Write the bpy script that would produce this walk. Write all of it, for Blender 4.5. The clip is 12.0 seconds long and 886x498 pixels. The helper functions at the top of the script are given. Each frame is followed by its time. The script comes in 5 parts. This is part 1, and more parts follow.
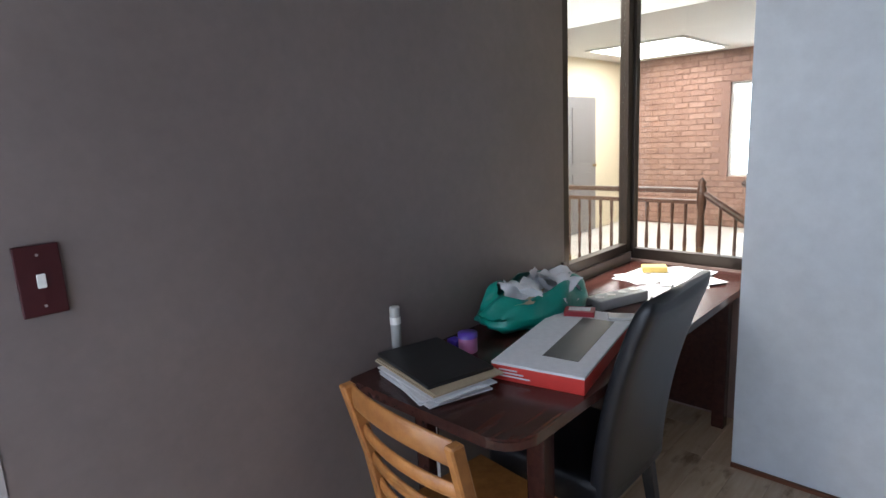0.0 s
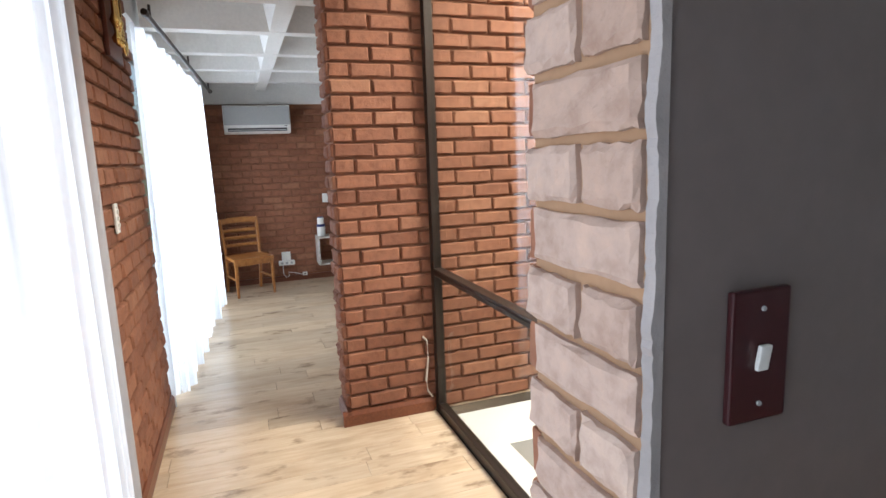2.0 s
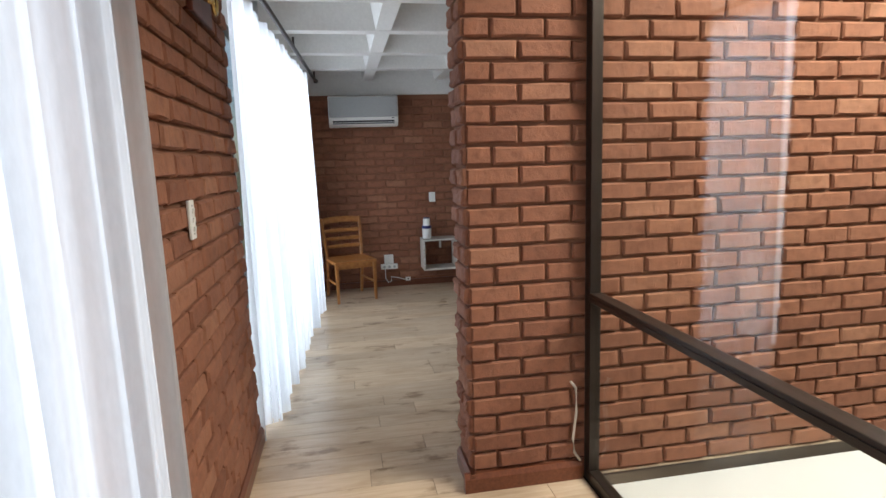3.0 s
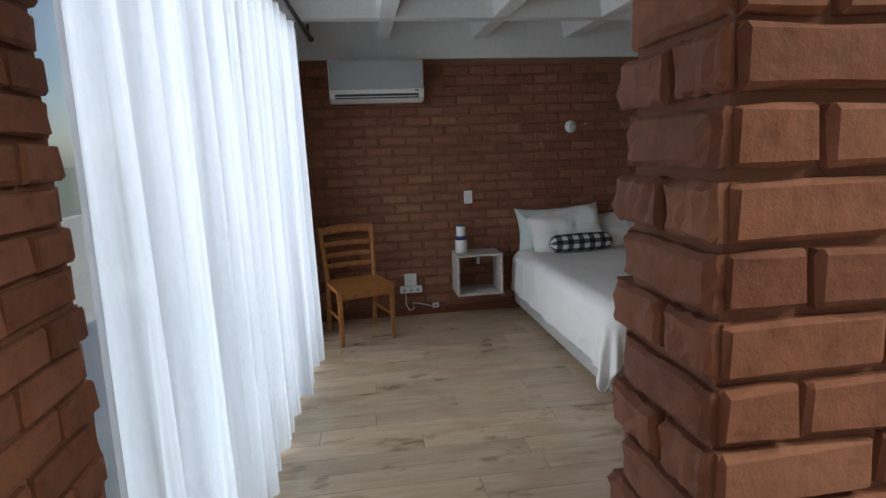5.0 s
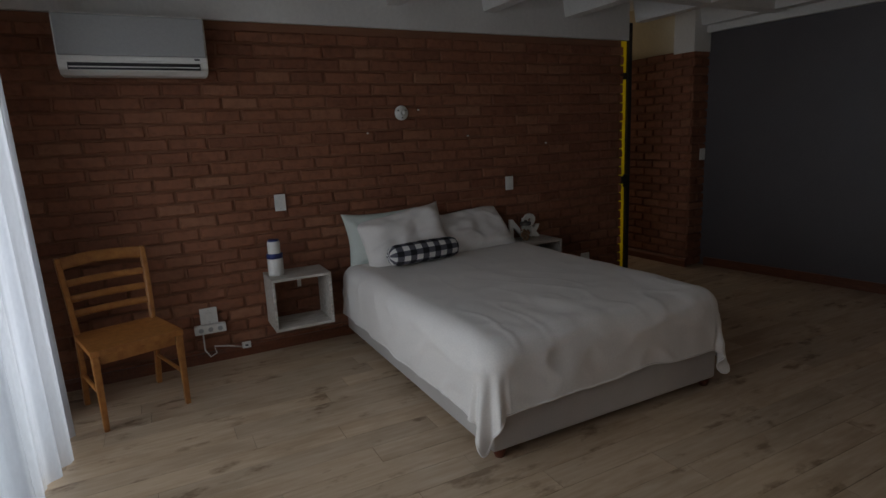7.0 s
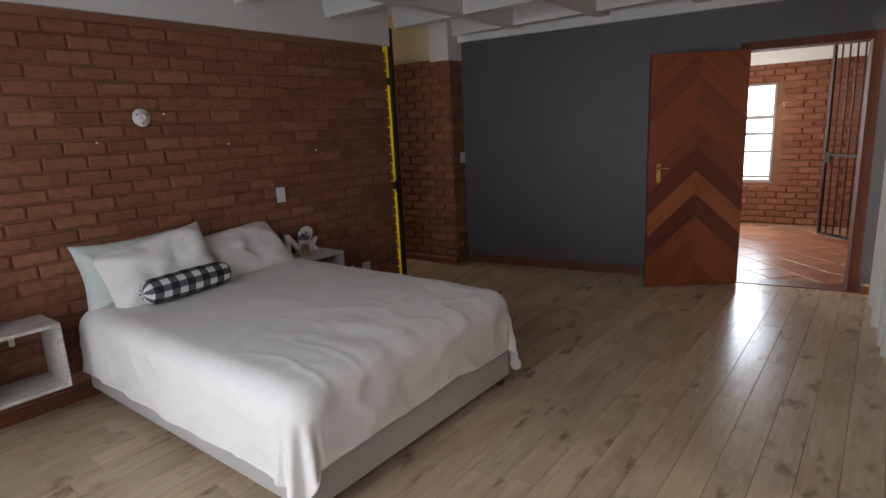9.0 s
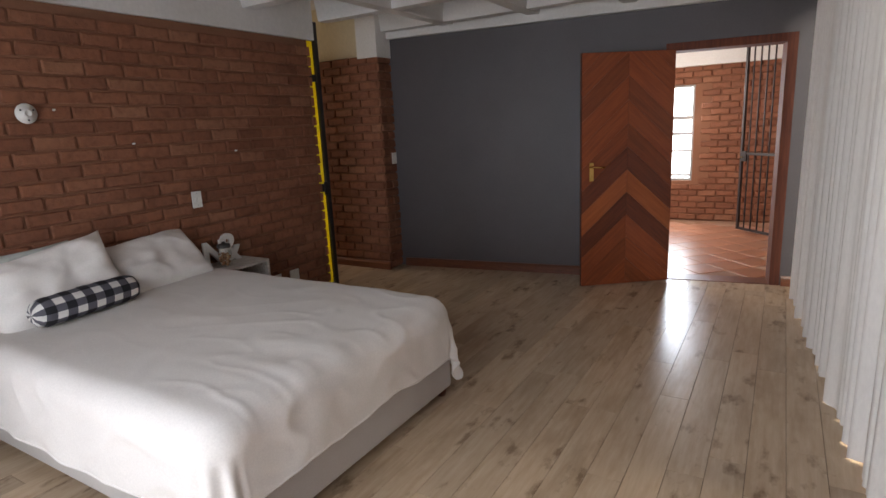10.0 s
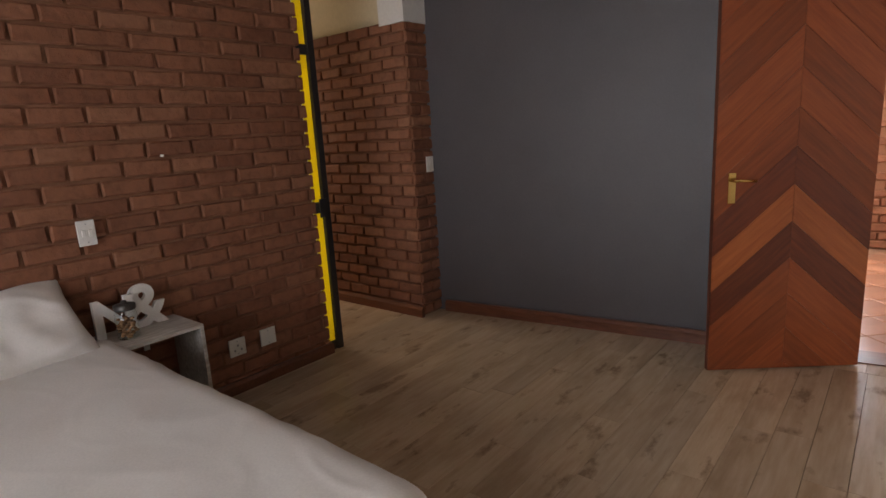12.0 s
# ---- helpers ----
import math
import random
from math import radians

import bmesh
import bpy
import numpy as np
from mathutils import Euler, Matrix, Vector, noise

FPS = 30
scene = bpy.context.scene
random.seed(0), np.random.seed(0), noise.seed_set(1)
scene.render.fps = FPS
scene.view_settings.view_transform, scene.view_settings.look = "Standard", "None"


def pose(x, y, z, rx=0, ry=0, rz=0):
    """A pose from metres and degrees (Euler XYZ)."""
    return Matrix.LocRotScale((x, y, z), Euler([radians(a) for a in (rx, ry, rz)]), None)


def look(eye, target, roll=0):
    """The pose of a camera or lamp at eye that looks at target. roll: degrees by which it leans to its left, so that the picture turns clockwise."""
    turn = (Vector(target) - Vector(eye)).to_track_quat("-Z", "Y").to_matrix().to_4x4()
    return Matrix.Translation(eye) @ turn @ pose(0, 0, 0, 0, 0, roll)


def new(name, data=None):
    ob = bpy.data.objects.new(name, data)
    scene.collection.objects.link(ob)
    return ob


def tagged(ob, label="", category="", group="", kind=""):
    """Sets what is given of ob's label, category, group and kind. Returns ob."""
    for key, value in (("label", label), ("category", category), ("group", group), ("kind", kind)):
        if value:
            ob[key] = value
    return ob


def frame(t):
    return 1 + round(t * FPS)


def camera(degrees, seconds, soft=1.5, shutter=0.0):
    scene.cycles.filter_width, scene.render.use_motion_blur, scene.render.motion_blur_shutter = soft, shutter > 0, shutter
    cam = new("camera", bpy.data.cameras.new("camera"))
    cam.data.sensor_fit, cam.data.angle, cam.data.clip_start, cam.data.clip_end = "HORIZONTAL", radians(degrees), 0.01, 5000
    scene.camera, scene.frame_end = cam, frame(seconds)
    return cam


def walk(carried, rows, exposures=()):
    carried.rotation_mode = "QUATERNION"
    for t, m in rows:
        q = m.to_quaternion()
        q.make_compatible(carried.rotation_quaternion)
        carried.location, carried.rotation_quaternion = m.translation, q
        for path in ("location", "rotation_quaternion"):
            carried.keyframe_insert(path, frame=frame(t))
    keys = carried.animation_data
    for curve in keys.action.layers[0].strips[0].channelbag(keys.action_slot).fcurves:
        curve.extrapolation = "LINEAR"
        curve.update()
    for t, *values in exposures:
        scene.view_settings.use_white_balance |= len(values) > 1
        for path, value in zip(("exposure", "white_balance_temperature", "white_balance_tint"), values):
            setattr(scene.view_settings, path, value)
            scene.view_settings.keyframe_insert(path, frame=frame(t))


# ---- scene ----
cam = camera(76.6, 12.0)
METRES, EYE, TILT, LEAN, TURN = 6.77, 1.523, 0.0, 0.0, 44.2
ROWS = [
    (0.0, 0.0, 0.0, 0.0, -0.57, -11.22, 2.89),
    (0.5, -0.017, 0.0081, 0.0012, 7.85, -10.49, 2.8),
    (1.0, -0.0492, 0.0209, 0.0023, 15.53, -9.78, 2.68),
    (1.5, -0.0904, 0.0362, 0.0005, 21.31, -9.31, 2.16),
    (2.0, -0.1303, 0.0678, -0.0032, 25.96, -9.19, 2.13),
    (2.5, -0.172, 0.1062, -0.005, 31.56, -8.97, 2.01),
    (3.0, -0.2164, 0.1475, -0.0096, 35.61, -8.83, 1.91),
    (3.5, -0.2555, 0.1909, -0.0131, 37.33, -8.75, 1.98),
    (5.5, -0.4221, 0.3717, -0.0059, 36.34, -10.98, 1.87),
    (6.0, -0.4474, 0.4033, -0.0085, 31.43, -11.04, 2.15),
    (6.5, -0.4639, 0.4256, -0.0101, 23.71, -11.25, 2.34),
    (7.0, -0.4697, 0.4471, -0.0108, 18.15, -11.31, 2.52),
    (9.0, -0.4967, 0.4863, -0.0048, -6.38, -12.24, 2.77),
    (9.5, -0.5017, 0.4936, -0.0054, -11.04, -12.36, 2.72),
    (10.0, -0.496, 0.5144, -0.0084, -13.5, -12.38, 2.75),
    (10.5, -0.4769, 0.5583, -0.0088, -13.61, -12.31, 2.87),
    (11.0, -0.4552, 0.6146, -0.0135, -11.74, -12.13, 2.99),
    (11.5, -0.4311, 0.6803, -0.0155, -8.83, -12.13, 3.07),
    (12.0, -0.4048, 0.7558, -0.0189, -5.01, -11.84, 3.37),
]
EXPOSURES = [(0.0, 1.4, 6050, 14), (1.0, 1.3, 6150, 13), (2.0, 0.7, 6300, 11), (3.5, 0.0, 6350, 11), (5.5, -0.8, 6450, 11), (6.5, -1.2, 6650, 11), (7.2, -1.1, 6650, 13), (9.0, 0.2, 6700, 15), (10.0, 0.6, 6900, 17), (12.0, 0.95, 7300, 19)]
walk(cam, [(t, pose(0, 0, EYE, TILT, LEAN, TURN) @ pose(METRES * x, METRES * y, METRES * z, 90 + pitch, roll, yaw)) for t, x, y, z, yaw, pitch, roll in ROWS], exposures=EXPOSURES)

# ---- light ----
world = bpy.data.worlds.new("world")
scene.world = world
world.use_nodes = True
wn = world.node_tree
sky = wn.nodes.new("ShaderNodeTexSky")
sky.sky_type, sky.sun_disc = "NISHITA", False
sky.sun_elevation, sky.sun_rotation = radians(52), radians(150)
wn.nodes["Background"].inputs["Strength"].default_value = 0.12
wn.links.new(sky.outputs[0], wn.nodes["Background"].inputs["Color"])


def area_lamp(name, eye, target, w, h, watts, colour, spread=180):
    d = bpy.data.lights.new(name, "AREA")
    d.shape, d.size, d.size_y, d.energy, d.color = "RECTANGLE", w, h, watts, colour
    d.spread = radians(spread)
    ob = new(name, d)
    ob.matrix_world = look(eye, target)
    return ob


sun = new("sun", bpy.data.lights.new("sun", "SUN"))
sun.data.energy, sun.data.angle, sun.data.color = 2.5, radians(0.6), (1.0, 0.95, 0.87)
sun.matrix_world = look((0, 0, 20), (4, -12.0, 0))
SOUTH = -0.95      # south window line
area_lamp("window_light", (-6.2, SOUTH - 0.03, 1.20), (-6.0, 2.0, 0.7), 2.9, 2.3, 76, (0.84, 0.92, 1.0), 125)
area_lamp("window_light", (-1.5, SOUTH - 0.03, 1.20), (-1.5, 2.0, 1.2), 3.0, 2.3, 38, (0.84, 0.92, 1.0))
area_lamp("skylight_light", (-2.7, 2.3, 3.3), (-2.7, 2.3, 0), 1.5, 1.5, 180, (1.0, 0.98, 0.88))
area_lamp("skylight_light", (-3.3, 7.7, 2.52), (-3.3, 7.7, 0), 1.1, 1.4, 16, (1.0, 0.95, 0.88))
area_lamp("hall_window_light", (-6.05, 8.72, 1.3), (-5.4, 5, 0.2), 0.5, 1.2, 24, (0.72, 0.86, 1.0))
# unseen fill added to brighten the hall; the west wall is solid
area_lamp("hall_fill_light", (-7.1, 7.2, 1.4), (-4.8, 7.6, 0.9), 1.0, 1.6, 42, (1.0, 0.95, 0.88))
area_lamp("bathroom_light", (-8.80, 3.90, 1.2), (-8.43, 4.0, 1.2), 0.2, 2.2, 5.0, (1.0, 0.92, 0.4))

# lamp added for daylight in the dressing passage; no window is built there
area_lamp("dressing_fill_light", (-11.15, 4.46, 1.5), (-8.2, 4.40, 0.3), 0.7, 1.3, 13, (1.0, 0.93, 0.80))

# ---- materials ----


def nodes_of(name):
    m = bpy.data.materials.new(name)
    m.use_nodes = True
    return m, m.node_tree, m.node_tree.nodes["Principled BSDF"]


def noise_tex(nt, scale, detail=4, stretch=None, rough=0.6):
    tc = nt.nodes.new("ShaderNodeTexCoord")
    n = nt.nodes.new("ShaderNodeTexNoise")
    n.inputs["Scale"].default_value, n.inputs["Detail"].default_value = scale, detail
    n.inputs["Roughness"].default_value = rough
    if stretch:
        mp = nt.nodes.new("ShaderNodeMapping")
        mp.inputs["Scale"].default_value = stretch
        nt.links.new(tc.outputs["Object"], mp.inputs[0])
        nt.links.new(mp.outputs[0], n.inputs["Vector"])
    else:
        nt.links.new(tc.outputs["Object"], n.inputs["Vector"])
    return n


def ramp(nt, src, stops):
    r = nt.nodes.new("ShaderNodeValToRGB")
    el = r.color_ramp.elements
    while len(el) < len(stops):
        el.new(0.5)
    for e, (p, c) in zip(el, stops):
        e.position, e.color = p, (*c, 1)
    nt.links.new(src, r.inputs[0])
    return r


def mixc(nt, a, b, fac, mode="MIX"):
    m = nt.nodes.new("ShaderNodeMix")
    m.data_type, m.blend_type = "RGBA", mode
    for sock, v in ((m.inputs[0], fac), (m.inputs[6], a), (m.inputs[7], b)):
        if hasattr(v, "node"):
            nt.links.new(v, sock)
        elif isinstance(v, tuple):
            sock.default_value = (*v, 1)
        else:
            sock.default_value = v
    return m.outputs[2]


def bump(nt, bs, src, strength, dist):
    b = nt.nodes.new("ShaderNodeBump")
    b.inputs["Strength"].default_value, b.inputs["Distance"].default_value = strength, dist
    nt.links.new(src, b.inputs["Height"])
    nt.links.new(b.outputs[0], bs.inputs["Normal"])


def plain(name, colour, rough=0.6, metal=0.0, grain=30, vary=0.12, relief=0.1, dist=0.002):
    """A surface with a coarse stain and a fine grain over one base colour."""
    m, nt, bs = nodes_of(name)
    lo = tuple(c * (1 - vary) for c in colour)
    hi = tuple(min(1, c * (1 + vary)) for c in colour)
    big = ramp(nt, noise_tex(nt, 1.7, 5).outputs[0], [(0.3, lo), (0.7, hi)])
    fine = noise_tex(nt, grain, 6)
    g = ramp(nt, fine.outputs[0], [(0.3, (0.88, 0.88, 0.88)), (0.7, (1.0, 1.0, 1.0))])
    nt.links.new(mixc(nt, big.outputs[0], g.outputs[0], 0.8, "MULTIPLY"), bs.inputs["Base Color"])
    bs.inputs["Roughness"].default_value, bs.inputs["Metallic"].default_value = rough, metal
    if relief:
        bump(nt, bs, fine.outputs[0], relief, dist)
    return m


def brick_material(name, dark, mid, light):
    m, nt, bs = nodes_of(name)
    oi = nt.nodes.new("ShaderNodeObjectInfo")
    ge = nt.nodes.new("ShaderNodeNewGeometry")
    ad = nt.nodes.new("ShaderNodeMath")
    ad.operation = "ADD"
    fr = nt.nodes.new("ShaderNodeMath")
    fr.operation = "FRACT"
    nt.links.new(oi.outputs["Random"], ad.inputs[0])
    nt.links.new(ge.outputs["Random Per Island"], ad.inputs[1])
    nt.links.new(ad.outputs[0], fr.inputs[0])
    tone = ramp(nt, fr.outputs[0], [(0.0, dark), (0.45, mid), (0.8, mid), (1.0, light)])
    n = nt.nodes.new("ShaderNodeTexNoise")
    n.inputs["Scale"].default_value, n.inputs["Detail"].default_value = 22, 7
    n.inputs["Roughness"].default_value = 0.62
    sh = nt.nodes.new("ShaderNodeVectorMath")
    sh.operation = "SCALE"
    cmb = nt.nodes.new("ShaderNodeCombineXYZ")
    for i in range(3):
        nt.links.new(fr.outputs[0], cmb.inputs[i])
    nt.links.new(cmb.outputs[0], sh.inputs[0])
    sh.inputs["Scale"].default_value = 9.0
    av = nt.nodes.new("ShaderNodeVectorMath")
    nt.links.new(ge.outputs["Position"], av.inputs[0])
    nt.links.new(sh.outputs[0], av.inputs[1])
    nt.links.new(av.outputs[0], n.inputs["Vector"])
    blot = ramp(nt, n.outputs[0], [(0.25, (0.68, 0.61, 0.58)), (0.5, (0.95, 0.95, 0.95)), (0.8, (1.15, 1.1, 1.05))])
    nt.links.new(mixc(nt, tone.outputs[0], blot.outputs[0], 1.0, "MULTIPLY"), bs.inputs["Base Color"])
    bs.inputs["Roughness"].default_value = 0.85
    bump(nt, bs, n.outputs[0], 0.9, 0.007)
    return m


def wood_material(name, dark, light, rough=0.4, stretch=(1.2, 22, 22), scale=3.0, relief=0.1):
    m, nt, bs = nodes_of(name)
    oi = nt.nodes.new("ShaderNodeObjectInfo")
    n = noise_tex(nt, scale, 8, stretch, 0.65)
    mp = n.inputs["Vector"].links[0].from_node
    k = nt.nodes.new("ShaderNodeMath")
    k.operation = "MULTIPLY"
    k.inputs[1].default_value = 31.0
    nt.links.new(oi.outputs["Random"], k.inputs[0])
    cmb = nt.nodes.new("ShaderNodeCombineXYZ")
    for i in range(3):
        nt.links.new(k.outputs[0], cmb.inputs[i])
    nt.links.new(cmb.outputs[0], mp.inputs["Location"])
    c = ramp(nt, n.outputs[0], [(0.3, dark), (0.68, light)])
    tone = ramp(nt, oi.outputs["Random"], [(0.0, (0.84, 0.84, 0.84)), (1.0, (1.06, 1.05, 1.04))])
    nt.links.new(mixc(nt, c.outputs[0], tone.outputs[0], 1.0, "MULTIPLY"), bs.inputs["Base Color"])
    bs.inputs["Roughness"].default_value = rough
    bump(nt, bs, n.outputs[0], relief, 0.002)
    return m


def floor_material(name):
    m, nt, bs = nodes_of(name)
    oi = nt.nodes.new("ShaderNodeObjectInfo")
    k = nt.nodes.new("ShaderNodeMath")
    k.operation = "MULTIPLY"
    k.inputs[1].default_value = 47.0
    nt.links.new(oi.outputs["Random"], k.inputs[0])
    cmb = nt.nodes.new("ShaderNodeCombineXYZ")
    for i in range(3):
        nt.links.new(k.outputs[0], cmb.inputs[i])
    layers = []
    for scale, stretch, stops in ((3.2, (14, 1.3, 1), [(0.3, (0.51, 0.38, 0.255)), (0.7, (0.62, 0.485, 0.345))]),
                                  (1.3, (3.6, 1.2, 1), [(0.30, (0.70, 0.66, 0.62)), (0.52, (1, 1, 1))]),
                                  (5.0, (1.7, 0.75, 1), [(0.32, (0.26, 0.20, 0.16)), (0.42, (1, 1, 1))])):
        n = noise_tex(nt, scale, 6, stretch, 0.6)
        nt.links.new(cmb.outputs[0], n.inputs["Vector"].links[0].from_node.inputs["Location"])
        layers.append(ramp(nt, n.outputs[0], stops).outputs[0])
    col = mixc(nt, layers[0], layers[1], 0.75, "MULTIPLY")
    col = mixc(nt, col, layers[2], 0.6, "MULTIPLY")
    tone = ramp(nt, oi.outputs["Random"], [(0.0, (0.86, 0.86, 0.87)), (1.0, (1.06, 1.04, 1.02))])
    nt.links.new(mixc(nt, col, tone.outputs[0], 1.0, "MULTIPLY"), bs.inputs["Base Color"])
    bs.inputs["Roughness"].default_value = 0.24
    bs.inputs["Specular IOR Level"].default_value = 0.32
    return m


def sheer(name, colour, thin, through_share=0.6):
    """Thin cloth: part lets light straight through, the rest scatters it to both sides."""
    m = bpy.data.materials.new(name)
    m.use_nodes = True
    nt = m.node_tree
    nt.nodes.remove(nt.nodes["Principled BSDF"])
    out = nt.nodes["Material Output"]
    d = nt.nodes.new("ShaderNodeBsdfDiffuse")
    t = nt.nodes.new("ShaderNodeBsdfTranslucent")
    c = nt.nodes.new("ShaderNodeBsdfTransparent")
    weave = noise_tex(nt, 90, 3, (1, 1, 0.3))
    # vertical noise bands stand in for light and shade on the folds
    fold_bands = noise_tex(nt, 10, 3, (1, 1, 0.025))
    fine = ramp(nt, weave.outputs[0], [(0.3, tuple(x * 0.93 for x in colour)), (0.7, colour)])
    fold_shade = ramp(nt, fold_bands.outputs[0], [(0.3, (0.72, 0.73, 0.75)), (0.65, (1, 1, 1))])
    cloth = mixc(nt, fine.outputs[0], fold_shade.outputs[0], 1.0, "MULTIPLY") if thin > 0.15 else fine.outputs[0]
    nt.links.new(cloth, d.inputs[0])
    nt.links.new(cloth, t.inputs[0])
    a = nt.nodes.new("ShaderNodeMixShader")
    a.inputs[0].default_value = through_share
    nt.links.new(d.outputs[0], a.inputs[1])
    nt.links.new(t.outputs[0], a.inputs[2])
    b = nt.nodes.new("ShaderNodeMixShader")
    b.inputs[0].default_value = thin
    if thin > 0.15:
        # see-through bands too: bright slits between shaded folds, painted into the cloth
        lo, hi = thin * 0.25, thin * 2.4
        g = ramp(nt, fold_bands.outputs[0], [(0.35, (lo, lo, lo)), (0.55, (thin, thin, thin)), (0.70, (hi, hi, hi))])
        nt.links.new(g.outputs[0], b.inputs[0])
    nt.links.new(a.outputs[0], b.inputs[1])
    nt.links.new(c.outputs[0], b.inputs[2])
    nt.links.new(b.outputs[0], out.inputs[0])
    return m


def glass(name, tint=(0.95, 0.97, 0.96), gloss=1.0):
    m = bpy.data.materials.new(name)
    m.use_nodes = True
    nt = m.node_tree
    nt.nodes.remove(nt.nodes["Principled BSDF"])
    t = nt.nodes.new("ShaderNodeBsdfTransparent")
    t.inputs[0].default_value = (*tint, 1)
    g = nt.nodes.new("ShaderNodeBsdfGlossy")
    g.inputs["Roughness"].default_value = 0.02
    lw = nt.nodes.new("ShaderNodeLayerWeight")
    lw.inputs["Blend"].default_value = 0.5
    pw = nt.nodes.new("ShaderNodeMath")
    pw.operation = "POWER"
    pw.inputs[1].default_value = 4.0
    nt.links.new(lw.outputs["Facing"], pw.inputs[0])
    f = nt.nodes.new("ShaderNodeMath")
    f.operation = "MULTIPLY_ADD"
    f.inputs[1].default_value, f.inputs[2].default_value = 0.6, 0.04
    nt.links.new(pw.outputs[0], f.inputs[0])
    mx = nt.nodes.new("ShaderNodeMixShader")
    nt.links.new(f.outputs[0], mx.inputs[0])
    nt.links.new(t.outputs[0], mx.inputs[1])
    nt.links.new(g.outputs[0], mx.inputs[2])
    nt.links.new(mx.outputs[0], nt.nodes["Material Output"].inputs[0])
    return m


def glow(name, colour, strength):
    m, nt, bs = nodes_of(name)
    bs.inputs["Base Color"].default_value = (*colour, 1)
    bs.inputs["Emission Color"].default_value = (*colour, 1)
    bs.inputs["Emission Strength"].default_value = strength
    return m


BRICK = brick_material("face_brick", (0.20, 0.075, 0.039), (0.26, 0.103, 0.054), (0.31, 0.138, 0.076))
# lighter brick for the study wall's end: sunlight put into the colour
BRICK_PALE = brick_material("sunlit_brick", (0.40, 0.27, 0.21), (0.46, 0.33, 0.27), (0.52, 0.39, 0.32))
# gallery brick paled and greyed: the haze before it is in the colour
BRICK_HAZED = brick_material("hazed_brick", (0.26, 0.15, 0.11), (0.31, 0.185, 0.14), (0.36, 0.23, 0.18))
MORTAR = plain("mortar", (0.24, 0.108, 0.06), 0.95, grain=60, relief=0.4)
# lighter mortar to match the sunlit end's colour
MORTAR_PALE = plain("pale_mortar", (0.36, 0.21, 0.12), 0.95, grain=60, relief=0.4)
WHITE = plain("white_paint", (0.74, 0.73, 0.70), 0.7, grain=45, vary=0.05, relief=0.15)
CREAM = plain("cream_paint", (0.72, 0.64, 0.46), 0.7, grain=45, vary=0.05)
YELLOW = plain("yellow_lit_wall", (0.75, 0.58, 0.20), 0.7, grain=45, vary=0.05)
GREY = plain("charcoal_paint", (0.096, 0.086, 0.092), 0.5, grain=80, vary=0.10, relief=0.12)
TAUPE = plain("taupe_paint", (0.190, 0.154, 0.142), 0.42, grain=24, vary=0.09, relief=0.05)
PANEL = plain("white_board", (0.72, 0.76, 0.80), 0.5, grain=14, vary=0.03, relief=0.02)
PLASTER_EDGE = plain("ragged_plaster", (0.36, 0.32, 0.31), 0.9, grain=40, vary=0.3, relief=0.6, dist=0.006)
FLOOR = floor_material("laminate")
GAP = plain("floor_gap", (0.05, 0.04, 0.03), 0.9)
SKIRT = wood_material("skirting_wood", (0.11, 0.034, 0.016), (0.20, 0.066, 0.03), 0.35)
MERANTI_DARK = wood_material("meranti_dark", (0.085, 0.021, 0.010), (0.17, 0.044, 0.019), 0.45, (22, 22, 1.6), 2.2)
OAK = wood_material("honey_wood", (0.27, 0.098, 0.026), (0.43, 0.185, 0.05), 0.35, (8, 8, 8), 3.0)
DESKWOOD = wood_material("mahogany", (0.035, 0.012, 0.010), (0.075, 0.025, 0.018), 0.22, (18, 1.2, 18), 2.5)
LIMED = wood_material("limed_wood", (0.34, 0.30, 0.25), (0.66, 0.63, 0.58), 0.6, (3, 18, 18), 3.0, 0.3)
BRONZE = plain("bronze_aluminium", (0.05, 0.038, 0.030), 0.35, 0.6, vary=0.1)
STEEL = plain("dark_steel", (0.03, 0.026, 0.028), 0.4, 0.3)
BRASS = plain("brass", (0.80, 0.56, 0.20), 0.22, 1.0, vary=0.08)
PLASTIC = plain("white_plastic", (0.78, 0.77, 0.73), 0.35, grain=80, vary=0.02, relief=0.02)
PLASTIC_GREY = plain("grey_plastic", (0.38, 0.385, 0.38), 0.4, grain=80, vary=0.03, relief=0.02)
MAROON = plain("maroon_plastic", (0.05, 0.010, 0.012), 0.35, vary=0.1)
BLACK = plain("black_plastic", (0.015, 0.015, 0.016), 0.4, vary=0.1)
LEATHER = plain("black_leather", (0.012, 0.013, 0.016), 0.33, grain=120, vary=0.2, relief=0.4)
LINEN = plain("white_linen", (0.83, 0.80, 0.76), 0.9, grain=140, vary=0.04, relief=0.15, dist=0.001)
MINT = plain("pale_green_linen", (0.62, 0.68, 0.63), 0.9, grain=140, vary=0.05, relief=0.15, dist=0.001)
BASECLOTH = plain("bed_base_cloth", (0.50, 0.47, 0.44), 0.9, grain=160, vary=0.08, relief=0.3)
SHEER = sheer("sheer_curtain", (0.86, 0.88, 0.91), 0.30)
CURTAIN = sheer("lined_curtain", (0.80, 0.78, 0.76), 0.0, 0.09)
GLASS = glass("window_glass")
TINTED = glass("tinted_glass", (0.66, 0.73, 0.75))
PAPER = plain("paper", (0.78, 0.78, 0.80), 0.8, grain=50, vary=0.04)
CARD = plain("brown_card", (0.46, 0.36, 0.24), 0.8, vary=0.1)
RED = plain("red_card", (0.62, 0.04, 0.03), 0.45, vary=0.05)
TEAL = plain("teal_plastic_bag", (0.01, 0.26, 0.20), 0.3, grain=25, vary=0.2, relief=0.5, dist=0.01)
TERRACOTTA = plain("terracotta_tile", (0.36, 0.16, 0.09), 0.28, grain=20, vary=0.25)
